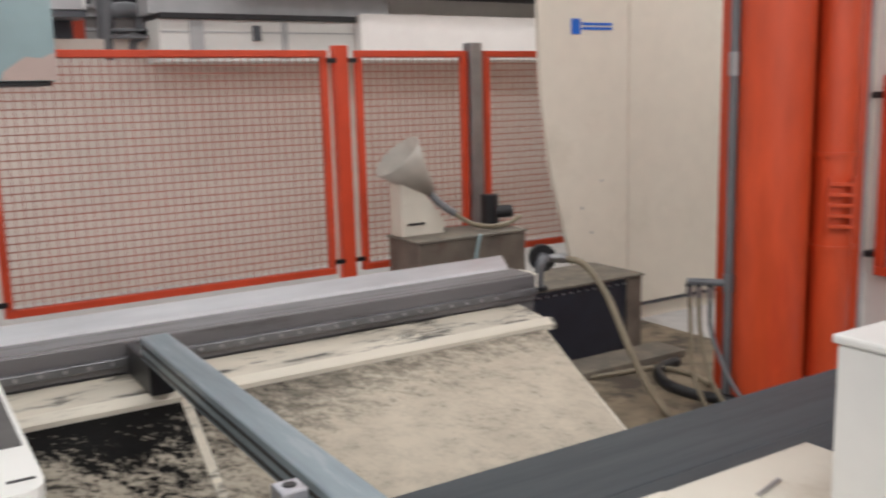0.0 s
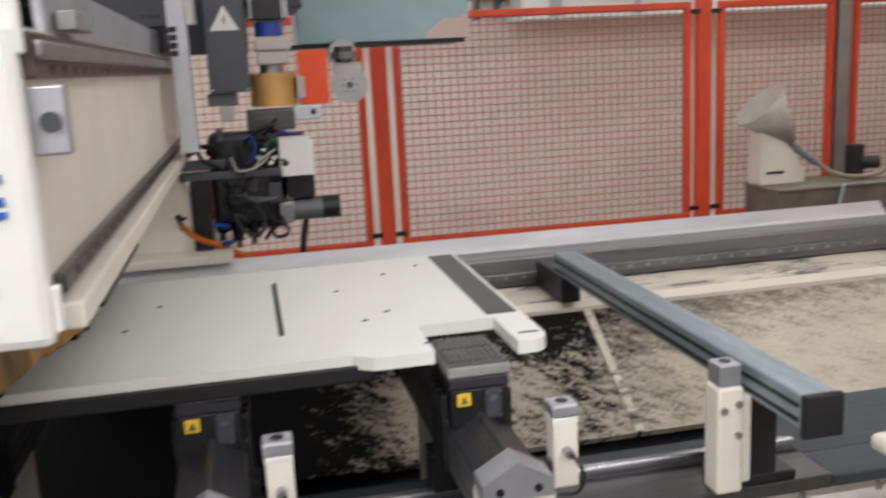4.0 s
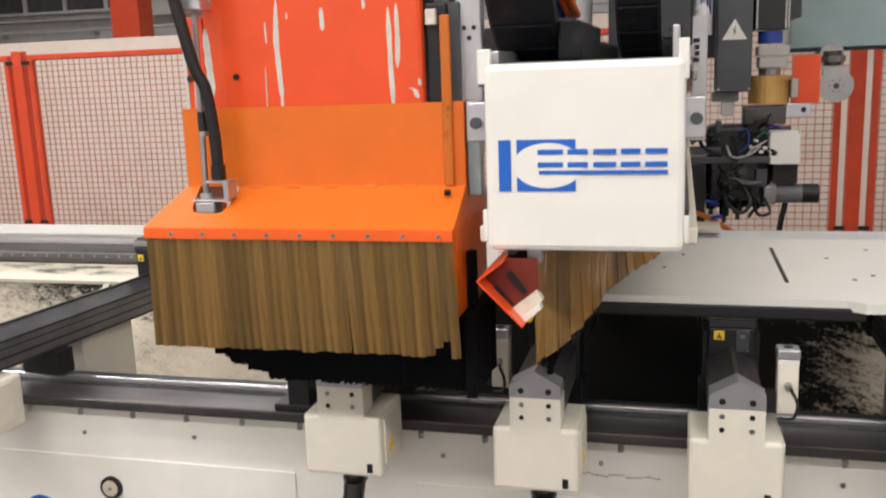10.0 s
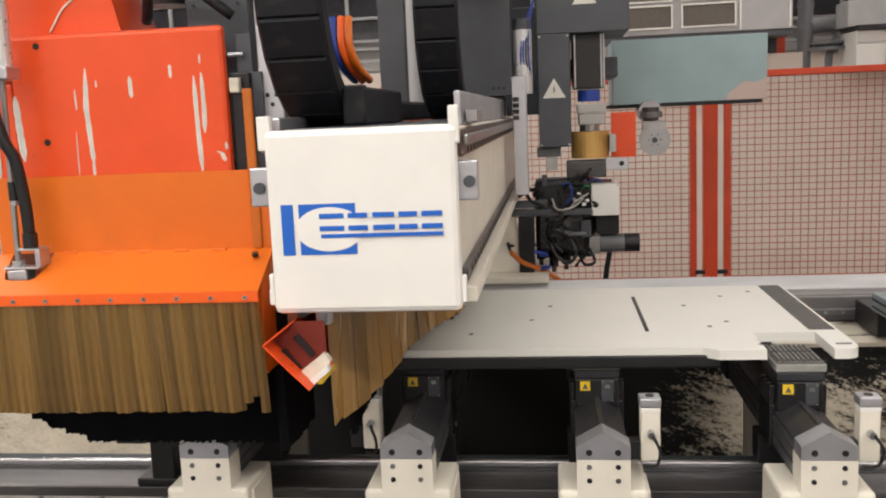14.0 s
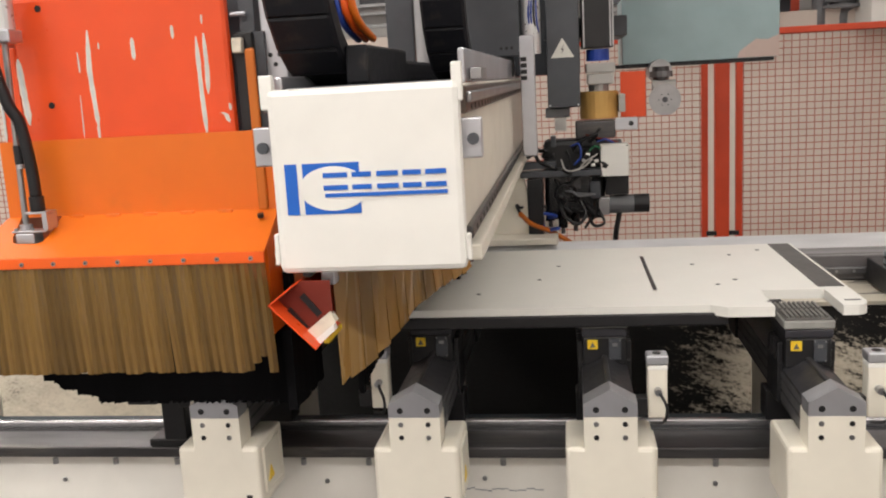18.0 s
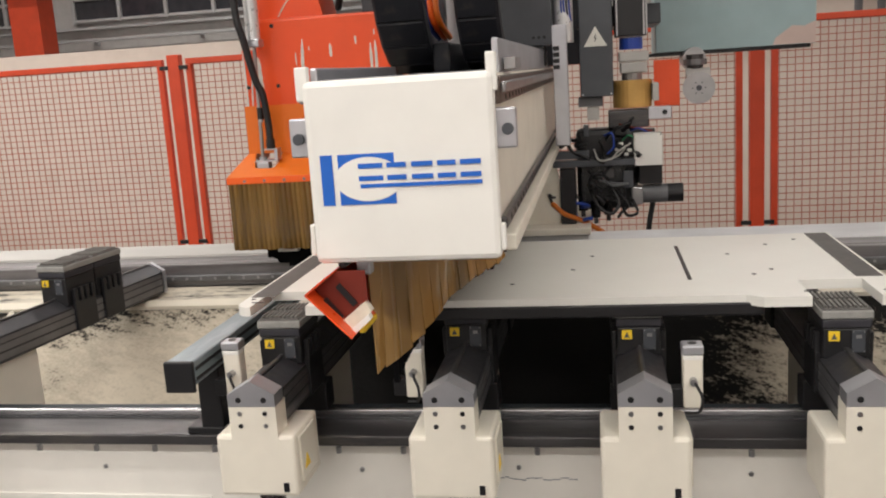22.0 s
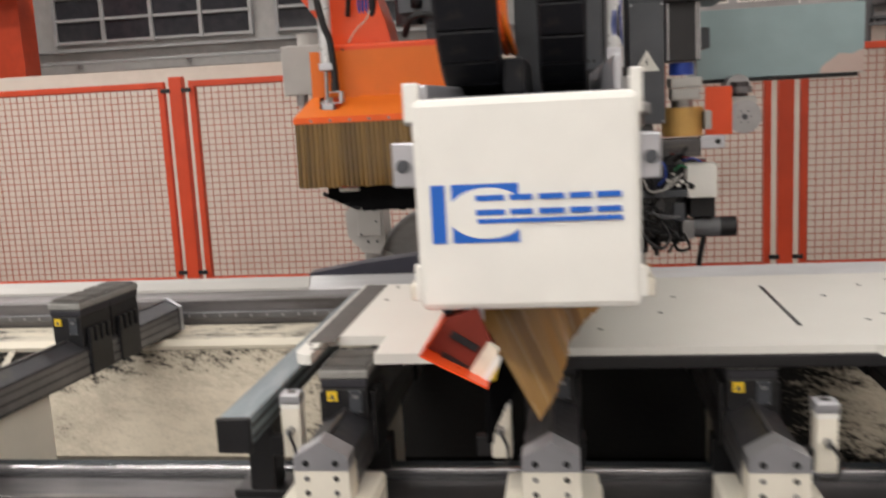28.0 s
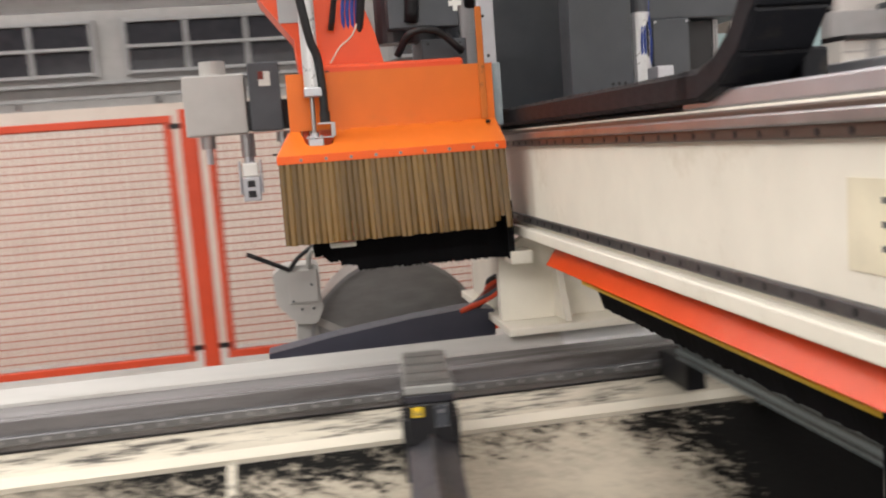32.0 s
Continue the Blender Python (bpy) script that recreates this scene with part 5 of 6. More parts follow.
plate(bm, [(-0.80, 0.16, 1.35), (-0.24, 0.16, 1.35), (-0.24, 0.16, 1.60), (-0.80, 0.16, 1.60)], -0.12)
carriage = part("spindle_carriage", bm, M_DGRAY, gantry, "dark gray spindle carriage")
bx("red_panel", (-0.79, -0.309, 0.132, 0.158, 1.34, 1.698), M_RED, carriage, "red-orange cover with scraped paint", 0.01)
bx("panel_flange", (-0.843, -0.7905, 0.134, 0.15, 1.34, 1.597), M_RED, carriage, "", 0.003)


def scrape(w, *path):
    """Paint worn down to primer along a line, w wide, with uneven rims."""
    pts = []
    for (xa, za), (xb, zb) in zip(path, path[1:]):
        pts += [(xa + (xb - xa) * k / 6, za + (zb - za) * k / 6) for k in range(6)]
    pts.append(path[-1])
    n = len(pts) - 1
    wid = [w * (0.36 + rs.uniform(-0.05, 0.05)) * min(1, 0.25 + 5 * k / n, 0.25 + 5 * (n - k) / n) for k in range(n + 1)]
    for name, grow, y, m in (("scrape_rim", 1.35, 0.1316, M_PALE), ("scrape", 0.72, 0.1311, M_PRIMER)):
        bm = B()
        prism(bm, [(x + v * grow, z) for (x, z), v in zip(pts, wid)] + [(x - v * grow, z) for (x, z), v in zip(pts[::-1], wid[::-1])], "y", y, y + 0.0012)
        part(name, bm, m, carriage, "scraped pale primer")


scrape(0.0115, (-0.618, 1.623), (-0.623, 1.539), (-0.619, 1.453), (-0.617, 1.42))
scrape(0.007, (-0.618, 1.425), (-0.618, 1.392))
scrape(0.009, (-0.520, 1.602), (-0.519, 1.556))
scrape(0.007, (-0.429, 1.622), (-0.4285, 1.594))
scrape(0.010, (-0.378, 1.596), (-0.377, 1.481), (-0.374, 1.392))
scrape(0.010, (-0.361, 1.602), (-0.360, 1.53), (-0.3625, 1.476))
scrape(0.004, (-0.362, 1.64), (-0.362, 1.62))
scrape(0.004, (-0.646, 1.58), (-0.645, 1.535))
scrape(0.0025, (-0.651, 1.49), (-0.653, 1.395))
scrape(0.004, (-0.596, 1.597), (-0.596, 1.582))
scrape(0.010, (-0.338, 1.437), (-0.328, 1.432), (-0.322, 1.415))
scrape(0.006, (-0.318, 1.455), (-0.317, 1.44))
scrape(0.016, (-0.784, 1.572), (-0.781, 1.50), (-0.776, 1.43))
scrape(0.008, (-0.838, 1.59), (-0.836, 1.45), (-0.837, 1.39))
scrape(0.006, (-0.812, 1.51), (-0.819, 1.40))
for x, z in ((-0.723, 1.674), (-0.719, 1.47), (-0.828, 1.47)):
    rod("panel_hole", (x, 0.1305, z), (x, 0.133, z), 0.007, M_BLACK, carriage)
bx("guide_plate", (-0.250, -0.196, 0.17, 0.2, 1.30, 2.3), M_ALU, carriage, "pale metal guide plate with holes")
for i, (x, z) in enumerate(((-0.2, 1.62), (-0.19, 1.55), (-0.21, 1.55), (-0.2, 1.53), (-0.2, 1.70), (-0.21, 1.82))):
    rod("plate_hole", (x - 0.022, 0.168, z), (x - 0.022, 0.171, z), 0.005, M_BLACK, carriage, "", 8)
bx("dark_strut", (-0.306, -0.262, 0.15, 0.24, 1.30, 1.60), M_BLACK, carriage)
bx("pivot_plate", (-0.292, -0.258, 0.162, 0.168, 1.575, 1.68), M_DGRAY, carriage, "dark gray pivot plate", 0.002)
rod("pivot_pin", (-0.305, 0.15, 1.637), (-0.272, 0.15, 1.637), 0.005, M_ALU, carriage)
bx("bracket_block", (-0.302, -0.280, 0.13, 0.149, 1.557, 1.588), M_PALE, carriage, "", 0.003)
bm = B()
cyl(bm, (-0.771, 0.075, 1.63), (-0.771, 0.075, 1.98), 0.024, seg=18)
cy = part("air_cylinder", bm, M_WHITEM, carriage, "silver pneumatic cylinder", False)
bx("cylinder_end", (-0.797, -0.745, 0.05, 0.10, 1.603, 1.63), M_ALU, cy)
bx("cylinder_end", (-0.797, -0.745, 0.05, 0.10, 1.98, 2.02), M_ALU, cy)
bx("cylinder_mount", (-0.80, -0.75, 0.10, 0.16, 1.95, 2.05), M_DGRAY, cy)
bm = B()
prism(bm, [(-0.93, 2.6), (-0.93, 1.98), (-0.90, 1.90), (-0.81, 1.78), (-0.80, 1.66), (-0.538, 1.66), (-0.565, 1.78), (-0.60, 1.88), (-0.66, 1.98), (-0.66, 2.6)], "y", 0.17, 0.36)
dct = part("suction_duct", bm, M_RED, carriage, "red sheet-metal suction duct")
bm = B()
box(bm, -0.935, -0.655, 0.165, 0.365, 1.97, 1.985)
part("duct_seam", bm, M_REDD, dct)
# Thin pale line where two facets of the duct meet.
hose("duct_rib", [(-0.708, 0.168, 1.705), (-0.675, 0.168, 1.752), (-0.636, 0.168, 1.785), (-0.605, 0.168, 1.85)], 0.0025, M_PALE, dct, "thin pale line along the duct's facet")
bx("duct_patch", (-0.85, -0.79, 0.165, 0.169, 1.83, 1.90), M_WALLL, dct, "scraped gray patch", 0)
bx("motor_box", (-0.42, -0.278, 0.22, 0.42, 1.60, 1.765), M_DGRAY, carriage, "gray housing")
for x, z in ((-0.40, 1.75), (-0.30, 1.75), (-0.30, 1.635)):
    rod("box_screw", (x, 0.217, z), (x, 0.22, z), 0.004, M_BLACK, carriage, "", 8)
for i, x in enumerate((-0.50, -0.40, -0.33)):
    rod("motor", (x, 0.32, 1.766), (x, 0.32, 2.02 + 0.05 * i), 0.05, M_DGRAY, carriage, "dark motor", 18)
    hose("motor_cable", [(x, 0.28, 1.98), (x + 0.03, 0.2, 2.1), (x + 0.1, 0.2, 2.2), (x + 0.12, 0.3, 2.4)], 0.012, M_BLACK, carriage)
for i in range(4):
    hose("blue_line", [(-0.64 + i * 0.012, 0.2, 1.72), (-0.66 + i * 0.014, 0.17, 1.85), (-0.62 + i * 0.01, 0.19, 2.05), (-0.60, 0.22, 2.3)], 0.006, M_DBLUE, carriage, "blue air line", 6)
bm = B()
box(bm, -0.33, -0.29, 0.195, 0.205, 1.86, 1.875)
box(bm, -0.317, -0.303, 0.195, 0.205, 1.845, 1.89)
part("white_fitting", bm, M_WHITE, carriage)
hose("dark_loop", [(-0.5, 0.2, 1.72), (-0.46, 0.15, 1.78), (-0.38, 0.15, 1.78), (-0.3, 0.18, 1.72)], 0.012, M_BLACK, carriage)
for name, pts, r in (("loop_hose", [(-0.62, 0.2, 1.74), (-0.585, 0.13, 1.96), (-0.49, 0.12, 2.04), (-0.40, 0.15, 2.0), (-0.37, 0.22, 1.88)], 0.013),
                     ("loop_hose", [(-0.45, 0.2, 1.82), (-0.43, 0.14, 2.0), (-0.35, 0.10, 2.09), (-0.27, 0.13, 2.02), (-0.255, 0.22, 1.86)], 0.022),
                     ("loop_hose", [(-0.70, 0.15, 1.80), (-0.66, 0.1, 1.95), (-0.55, 0.1, 1.93), (-0.46, 0.15, 1.97), (-0.38, 0.2, 2.06)], 0.009)):
    hose(name, pts, r, M_BLACK, carriage, "black hose loop", 10)
bx("carriage_block", (-0.52, -0.30, 0.20, 0.26, 1.80, 1.90), M_DGRAY, carriage, "dark gray housing")
# drilling box beside the duct
db = bx("drill_unit", (-1.235, -1.0, 0.98, 1.12, 1.535, 1.765), M_TOOLG, gantry, "gray drill unit cover", 0.006)
bx("drill_control", (-0.985, -0.865, 0.95, 1.1, 1.54, 1.80), M_DGRAY, db, "dark gray control box")
bx("control_label", (-0.945, -0.90, 0.947, 0.9495, 1.71, 1.765), M_WLABEL, db, "small label", 0)
bx("control_label", (-0.945, -0.925, 0.945, 0.9468, 1.735, 1.765), M_REDD, db, "small red label", 0)
bx("drill_arm", (-1.0, -0.55, 1.0, 1.1, 1.545, 1.66), M_BLACK, db)
bx("drill_link", (-0.62, -0.15, 1.0, 1.1, 1.48, 1.54), M_DGRAY, db)
db.location.y = 1.58
rod("drill_cap", (-1.12, 1.05, 1.765), (-1.12, 1.05, 1.82), 0.05, M_TOOLG, db, "", 18)
for x, L in ((-1.16, 0.11), (-1.01, 0.2), (-0.87, 0.09)):
    rod("chuck", (x, 1.03, 1.535), (x, 1.03, 1.535 - L * 0.45), 0.028, M_STEEL, db, "steel chuck")
    rod("bit", (x, 1.03, 1.54 - L * 0.45), (x, 1.03, 1.535 - L), 0.013 if L < 0.15 else 0.02, M_ALU, db)
bx("gripper", (-1.045, -0.975, 1.0, 1.04, 1.27, 1.365), M_ALU, db, "aluminium gripper", 0.004)
bx("gripper_neck", (-1.04, -0.98, 1.0, 1.05, 1.3655, 1.42), M_WHITE, db, "pale gripper neck", 0.006)
bx("gripper_jaw", (-1.055, -1.046, 0.995, 1.045, 1.30, 1.43), M_ALU, db, "", 0.003)
bx("gripper_jaw", (-0.974, -0.965, 0.995, 1.045, 1.30, 1.43), M_ALU, db, "", 0.003)
for z in (1.285, 1.325):
    bx("gripper_hole", (-1.025, -0.995, 0.998, 1.0005, z, z + 0.026), M_BLACK, db, "", 0)
rod("disc_tool", (-0.87, 1.03, 1.44), (-0.87, 1.03, 1.448), 0.05, M_BLACK, db)

# ---- drilling head on the far flank of the arm ----
th = bx("head_post", (0.226, 0.277, 1.48, 1.56, 1.19, 1.62), M_ALU, gantry, "pale aluminium post with scale")
for i in range(4):
    bx("connector", (0.228, 0.25, 1.472, 1.48, 1.53 - i * 0.022, 1.545 - i * 0.022), M_BLACK, th, "", 0)
ug = bx("upper_housing", (0.315, 0.668, 1.74, 2.1, 1.783, 2.02), M_DGRAY, gantry, "dark gray housing with warning sign", 0.004)
lg = bx("lower_housing", (0.317, 0.441, 1.72, 2.0, 1.351, 1.782), M_DGRAY, gantry, "dark gray housing with warning sign", 0.004)
label_triangle("warning_label", lg, 0.378, 1.7195, 1.575, 0.044)
label_triangle("warning_label", ug, 0.50, 1.7395, 1.925, 0.046)
for hous, x, y, z in ((lg, 0.378, 1.7178, 1.57), (ug, 0.50, 1.7378, 1.918)):
    bm = B()
    prism(bm, [(x - 0.004, z - 0.016), (x + 0.006, z + 0.002), (x, z + 0.002), (x + 0.004, z + 0.02), (x - 0.006, z), (x, z)], "y", y - 0.001, y)
    part("flash_sign", bm, M_BLACK, hous)
for x in (0.325, 0.433):
    for z in (1.36, 1.772):
        rod("cover_screw", (x, 1.716, z), (x, 1.72, z), 0.004, M_ALU, lg, "", 8)
hd = bx("drive_column", (0.453, 0.575, 1.8, 2.0, 1.572, 1.782), M_BLACK, gantry, "dark spindle column")
for x in (0.458, 0.56, 0.57):
    bx("guide_strip", (x, x + 0.006, 1.796, 1.8, 1.575, 1.78), M_STEEL, hd, "", 0)
rod("blue_collar", (0.515, 1.86, 1.522), (0.515, 1.86, 1.567), 0.045, M_DBLUE, gantry, "blue collar", 20)
bm = B()
box(bm, 0.465, 0.578, 1.77, 1.9, 1.475, 1.513, 0.006)
box(bm, 0.47, 0.572, 1.775, 1.9, 1.431, 1.473, 0.006)
part("collar_block", bm, M_TOOLG, gantry, "pale gray collar")
rod("spindle_neck", (0.515, 1.85, 1.405), (0.515, 1.85, 1.432), 0.04, M_STEEL, gantry)
rod("gear_case", (0.515, 1.86, 1.299), (0.515, 1.86, 1.404), 0.075, M_GOLD, gantry, "gold anodised gear case", 28)
rod("gear_flange", (0.515, 1.86, 1.385), (0.515, 1.86, 1.395), 0.08, M_GOLD, gantry, "", 28)
bx("side_motor", (0.59, 0.615, 1.80, 1.88, 1.32, 1.39), M_TOOLG, gantry)
bx("red_flap", (0.60, 0.698, 1.86, 1.866, 1.296, 1.474), M_RED, gantry, "bright red flap", 0.001)
bx("flap_bracket", (0.572, 0.661, 1.79, 1.84, 1.25, 1.298), M_ALU, gantry)
rod("bracket_hole", (0.635, 1.788, 1.275), (0.635, 1.791, 1.275), 0.010, M_BLACK, gantry)
tl = bx("teal_cover", (0.642, 1.319, 2.38, 2.7, 1.504, 1.791), M_TEAL, gantry, "pale blue-gray unit cover with peeled corner", 0.003)
bx("cover_rim", (0.60, 1.30, 2.39, 2.69, 1.488, 1.5035), M_BLACK, tl)
bm = B()
prism(bm, [(1.14, 1.506), (1.318, 1.506), (1.318, 1.60), (1.27, 1.58), (1.22, 1.585), (1.15, 1.535)], "y", 2.3785, 2.3795)
part("peeled_patch", bm, M_PINKP, tl, "bare pinkish patch")
bx("mount_beam", (0.3, 0.64, 2.0, 2.5, 1.62, 1.70), M_DGRAY, gantry)
rod("saw_mount", (0.80, 2.28, 1.468), (0.80, 2.28, 1.488), 0.036, M_DSTEEL, gantry)
rod("saw_mount", (0.80, 2.28, 1.443), (0.80, 2.28, 1.468), 0.050, M_RAILD, gantry)
rod("saw_mount", (0.80, 2.28, 1.40), (0.80, 2.28, 1.443), 0.034, M_DSTEEL, gantry)
rod("saw_arbor", (0.80, 2.3, 1.47), (0.80, 2.45, 1.47), 0.05, M_STEEL, gantry)
sd = rod("saw_disc", (0.81, 2.225, 1.346), (0.81, 2.22, 1.346), 0.068, M_STEEL, gantry, "round saw disc", 40)
rod("disc_hub", (0.81, 2.216, 1.346), (0.81, 2.221, 1.346), 0.012, M_DGRAY, sd, "", 14)
for k in range(6):
    a = k * math.pi / 3
    rod("disc_hole", (0.81 + 0.026 * math.cos(a), 2.2185, 1.346 + 0.026 * math.sin(a)), (0.81 + 0.026 * math.cos(a), 2.2205, 1.346 + 0.026 * math.sin(a)), 0.003, M_BLACK, sd, "", 6)
rod("disc_mount", (0.76, 2.26, 1.40), (0.86, 2.26, 1.40), 0.03, M_TOOLG, gantry)
# lower cluster: valves, cables, small motors
ev = bx("valve_cover", (0.512, 0.618, 1.70, 1.78, 1.08, 1.202), M_WHITE, gantry, "white valve cover", 0.003)
for x, z in ((0.516, 1.085), (0.612, 1.197)):
    rod("cover_screw", (x, 1.697, z), (x, 1.70, z), 0.003, M_DGRAY, ev, "", 6)
rc = random.Random(3)
bx("cluster_frame", (0.225, 0.285, 1.70, 1.90, 0.862, 1.08), M_BLACK, gantry)
# Black filler blocks, added to thicken the dark mass of the cluster.
bx("cluster_core", (0.29, 0.53, 1.80, 1.95, 0.90, 1.22), M_BLACK, gantry, "black block filling out the cable cluster", 0.02)
bx("cluster_core", (0.30, 0.48, 1.74, 1.82, 0.94, 1.10), M_BLACKG, gantry, "black block filling out the cable cluster", 0.01)
bx("valve_plate", (0.42, 0.60, 1.84, 1.88, 1.05, 1.21), M_DGRAY, gantry)
bx("cluster_arm", (0.20, 0.52, 1.70, 1.76, 1.085, 1.11), M_DGRAY, gantry)
for i in range(16):
    x, z = rc.uniform(0.28, 0.55), rc.uniform(0.90, 1.22)
    y = rc.uniform(1.72, 1.86)
    sx, sz = rc.uniform(0.02, 0.05), rc.uniform(0.02, 0.05)
    bx("valve_block", (x, x + sx, y, y + 0.05, z, z + sz), rc.choice((M_BLACK, M_DGRAY, M_GPIPE, M_DSTEEL, M_BLACK, M_BLACK)), gantry, "", 0.003)
for i in range(14):
    x, z = rc.uniform(0.27, 0.5), rc.uniform(0.92, 1.2)
    pts = [(x, 1.75, z)]
    for k in range(4):
        pts.append((pts[-1][0] + rc.uniform(-0.06, 0.07), 1.68 + rc.uniform(0, 0.08), pts[-1][2] + rc.uniform(-0.07, 0.06)))
    hose("cable", pts, rc.uniform(0.004, 0.009), rc.choice((M_BLACK, M_BLACK, M_DBLUE, M_BLACK, M_BLACK, M_GPIPE, M_BLACK)), gantry, "", 6, 5)
for i, (x, z, L) in enumerate(((0.31, 0.93, 0.10), (0.36, 0.90, 0.09), (0.41, 0.91, 0.10))):
    rod("drill_spindle", (x, 1.80, z + L), (x, 1.80, z - 0.03), 0.019, M_BLACKG, gantry, "black drill spindle", 14)
    rod("drill_chuck", (x, 1.80, z - 0.03), (x, 1.80, z - 0.055), 0.009, M_DSTEEL, gantry, "", 10)
hose("cluster_loop", [(0.34, 1.74, 1.0), (0.37, 1.70, 0.93), (0.42, 1.69, 0.90), (0.45, 1.71, 0.94), (0.42, 1.73, 1.0)], 0.007, M_BLACK, gantry, "black cable loop")
hose("cluster_loop", [(0.46, 1.74, 0.93), (0.48, 1.70, 0.89), (0.52, 1.70, 0.90), (0.50, 1.72, 0.95)], 0.006, M_BLACK, gantry, "black cable loop")
bx("link_bar", (0.19, 0.34, 1.72, 1.76, 1.115, 1.145), M_DGRAY, gantry)
rod("small_motor", (0.546, 1.80, 0.958), (0.64, 1.80, 0.958), 0.037, M_GPIPE, gantry, "gray motor", 20)
rod("motor_end", (0.6405, 1.80, 0.958), (0.70, 1.80, 0.958), 0.037, M_BLACK, gantry, "black motor cap", 20)
bx("motor_neck", (0.50, 0.545, 1.76, 1.84, 0.92, 0.99), M_STEEL, gantry)
bx("motor_body", (0.46, 0.51, 1.74, 1.84, 0.99, 1.06), M_DGRAY, gantry)
bx("motor_body", (0.53, 0.62, 1.76, 1.84, 1.0, 1.078), M_BLACK, gantry)
hose("motor_lead", [(0.585, 1.80, 0.93), (0.58, 1.80, 0.90), (0.572, 1.80, 0.86), (0.565, 1.81, 0.80)], 0.011, M_BLACK, gantry)
hose("orange_hose", [(0.20, 1.6, 0.96), (0.24, 1.66, 0.91), (0.31, 1.72, 0.87), (0.39, 1.75, 0.815)], 0.0095, M_ORANGED, gantry, "orange-red hose")
bx("tool_carrier", (0.42, 0.575, 1.79, 1.9, 1.222, 1.290), M_DSTEEL, gantry, "dark steel tool carrier", 0.006)
bx("lower_block", (0.305, 0.40, 1.76, 1.86, 1.312, 1.348), M_GPIPE, gantry, "", 0.003)
bx("lower_block", (0.339, 0.385, 1.75, 1.80, 1.26, 1.310), M_TOOLG, gantry, "", 0.003)
for k, (m, pts) in enumerate((
        (M_DBLUE, [(0.40, 1.72, 1.20), (0.43, 1.69, 1.21), (0.435, 1.69, 1.16), (0.41, 1.70, 1.13)]),
        (M_DBLUE, [(0.50, 1.72, 1.215), (0.53, 1.68, 1.225), (0.56, 1.69, 1.21)]),
        (M_GREEN, [(0.47, 1.72, 1.18), (0.49, 1.69, 1.20), (0.51, 1.70, 1.19)]),
        (M_TOOLG, [(0.36, 1.72, 1.15), (0.38, 1.68, 1.11), (0.44, 1.68, 1.12), (0.48, 1.70, 1.15)]),
        (M_TOOLG, [(0.42, 1.71, 1.10), (0.45, 1.68, 1.14), (0.50, 1.69, 1.17)]),
        (M_REDD, [(0.46, 1.75, 1.24), (0.52, 1.70, 1.225), (0.58, 1.72, 1.21)]))):
    hose("signal_wire", pts, 0.004, m, gantry, "", 6, 5)
for x, z in ((0.44, 1.14), (0.455, 1.16), (0.475, 1.12), (0.488, 1.135)):
    bx("plug", (x, x + 0.016, 1.705, 1.72, z, z + 0.012), M_WHITE, gantry, "", 0.002)
for i in range(4):
    hose("blue_line", [(0.27 + i * 0.008, 1.7, 1.60), (0.255 + i * 0.01, 1.66, 1.70), (0.27 + i * 0.006, 1.68, 1.8), (0.31, 1.72, 1.92)], 0.0035, (M_DBLUE, M_DBLUE, M_BLACK, M_DBLUE)[i], gantry, "", 6)


# ---- right end of the hall ----
col = empty("column", 4.19, 1.56, 0)
col.rotation_euler.z = math.radians(-51.5)
tagged(col, "thick orange-red steel column with pipes", "column")
bx("shaft", (-0.235, 0.37, 0.16, 0.19, 0, 4.4), M_COLUMN, col, "orange-red flat column plate", 0.004)
rod("round_shaft", (0, 0, 0), (0, 0, 4.4), 0.150, M_COLUMN, col, "thick round orange-red pipe", 40)
rod("conduit", (0.245, 0.06, 0), (0.245, 0.06, 4.4), 0.085, M_COLUMN, col, "orange-red painted pipe", 28)
for z in (0.72, 1.12):
    rod("conduit_collar", (0.245, 0.06, z), (0.245, 0.06, z + 0.02), 0.094, M_COLUMN, col, "", 28)
for i in range(5):
    bx("conduit_fin", (0.22, 0.32, -0.05, -0.034, 0.82 + i * 0.045, 0.835 + i * 0.045), M_COLUMN, col, "ribbed painted fitting", 0.002)
for x in (0.22, 0.315):
    bx("fin_post", (x, x + 0.01, -0.045, 0.0, 0.80, 1.04), M_COLUMN, col, "", 0.002)
rod("gray_pipe", (-0.172, -0.02, 0.0), (-0.172, -0.02, 4.4), 0.02, M_GPIPE, col, "gray steel pipe")
rod("pipe_coupling", (-0.172, -0.02, 1.47), (-0.172, -0.02, 1.57), 0.027, M_STEEL, col)
rod("pipe_coupling", (-0.172, -0.02, 0.52), (-0.172, -0.02, 0.60), 0.026, M_GPIPE, col)
rod("valve_pipe", (-0.16, -0.02, 0.56), (-0.35, -0.02, 0.56), 0.017, M_GPIPE, col)
for i, x in enumerate((-0.34, -0.30, -0.25)):
    rod("valve", (x, -0.02, 0.565), (x, -0.02, 0.49), 0.015, M_STEEL, col)
    rod("valve_tap", (x - 0.015, -0.05, 0.55), (x + 0.015, -0.05, 0.55), 0.008, M_BLACK, col, "", 8)
    hose("air_hose", [(x, -0.02, 0.50), (x + 0.01, -0.04, 0.34), (x + 0.03 + 0.03 * i, -0.10, 0.15), (x + 0.10 + 0.05 * i, -0.20, 0.02)], 0.010, (M_TANHOSE, M_TANHOSE, M_GPIPE)[i], col)

bo = empty("enclosure", 0, 0, 0)
tagged(bo, "tall cream sheet-metal machine enclosure with curved edge", "enclosure")
bm = B()
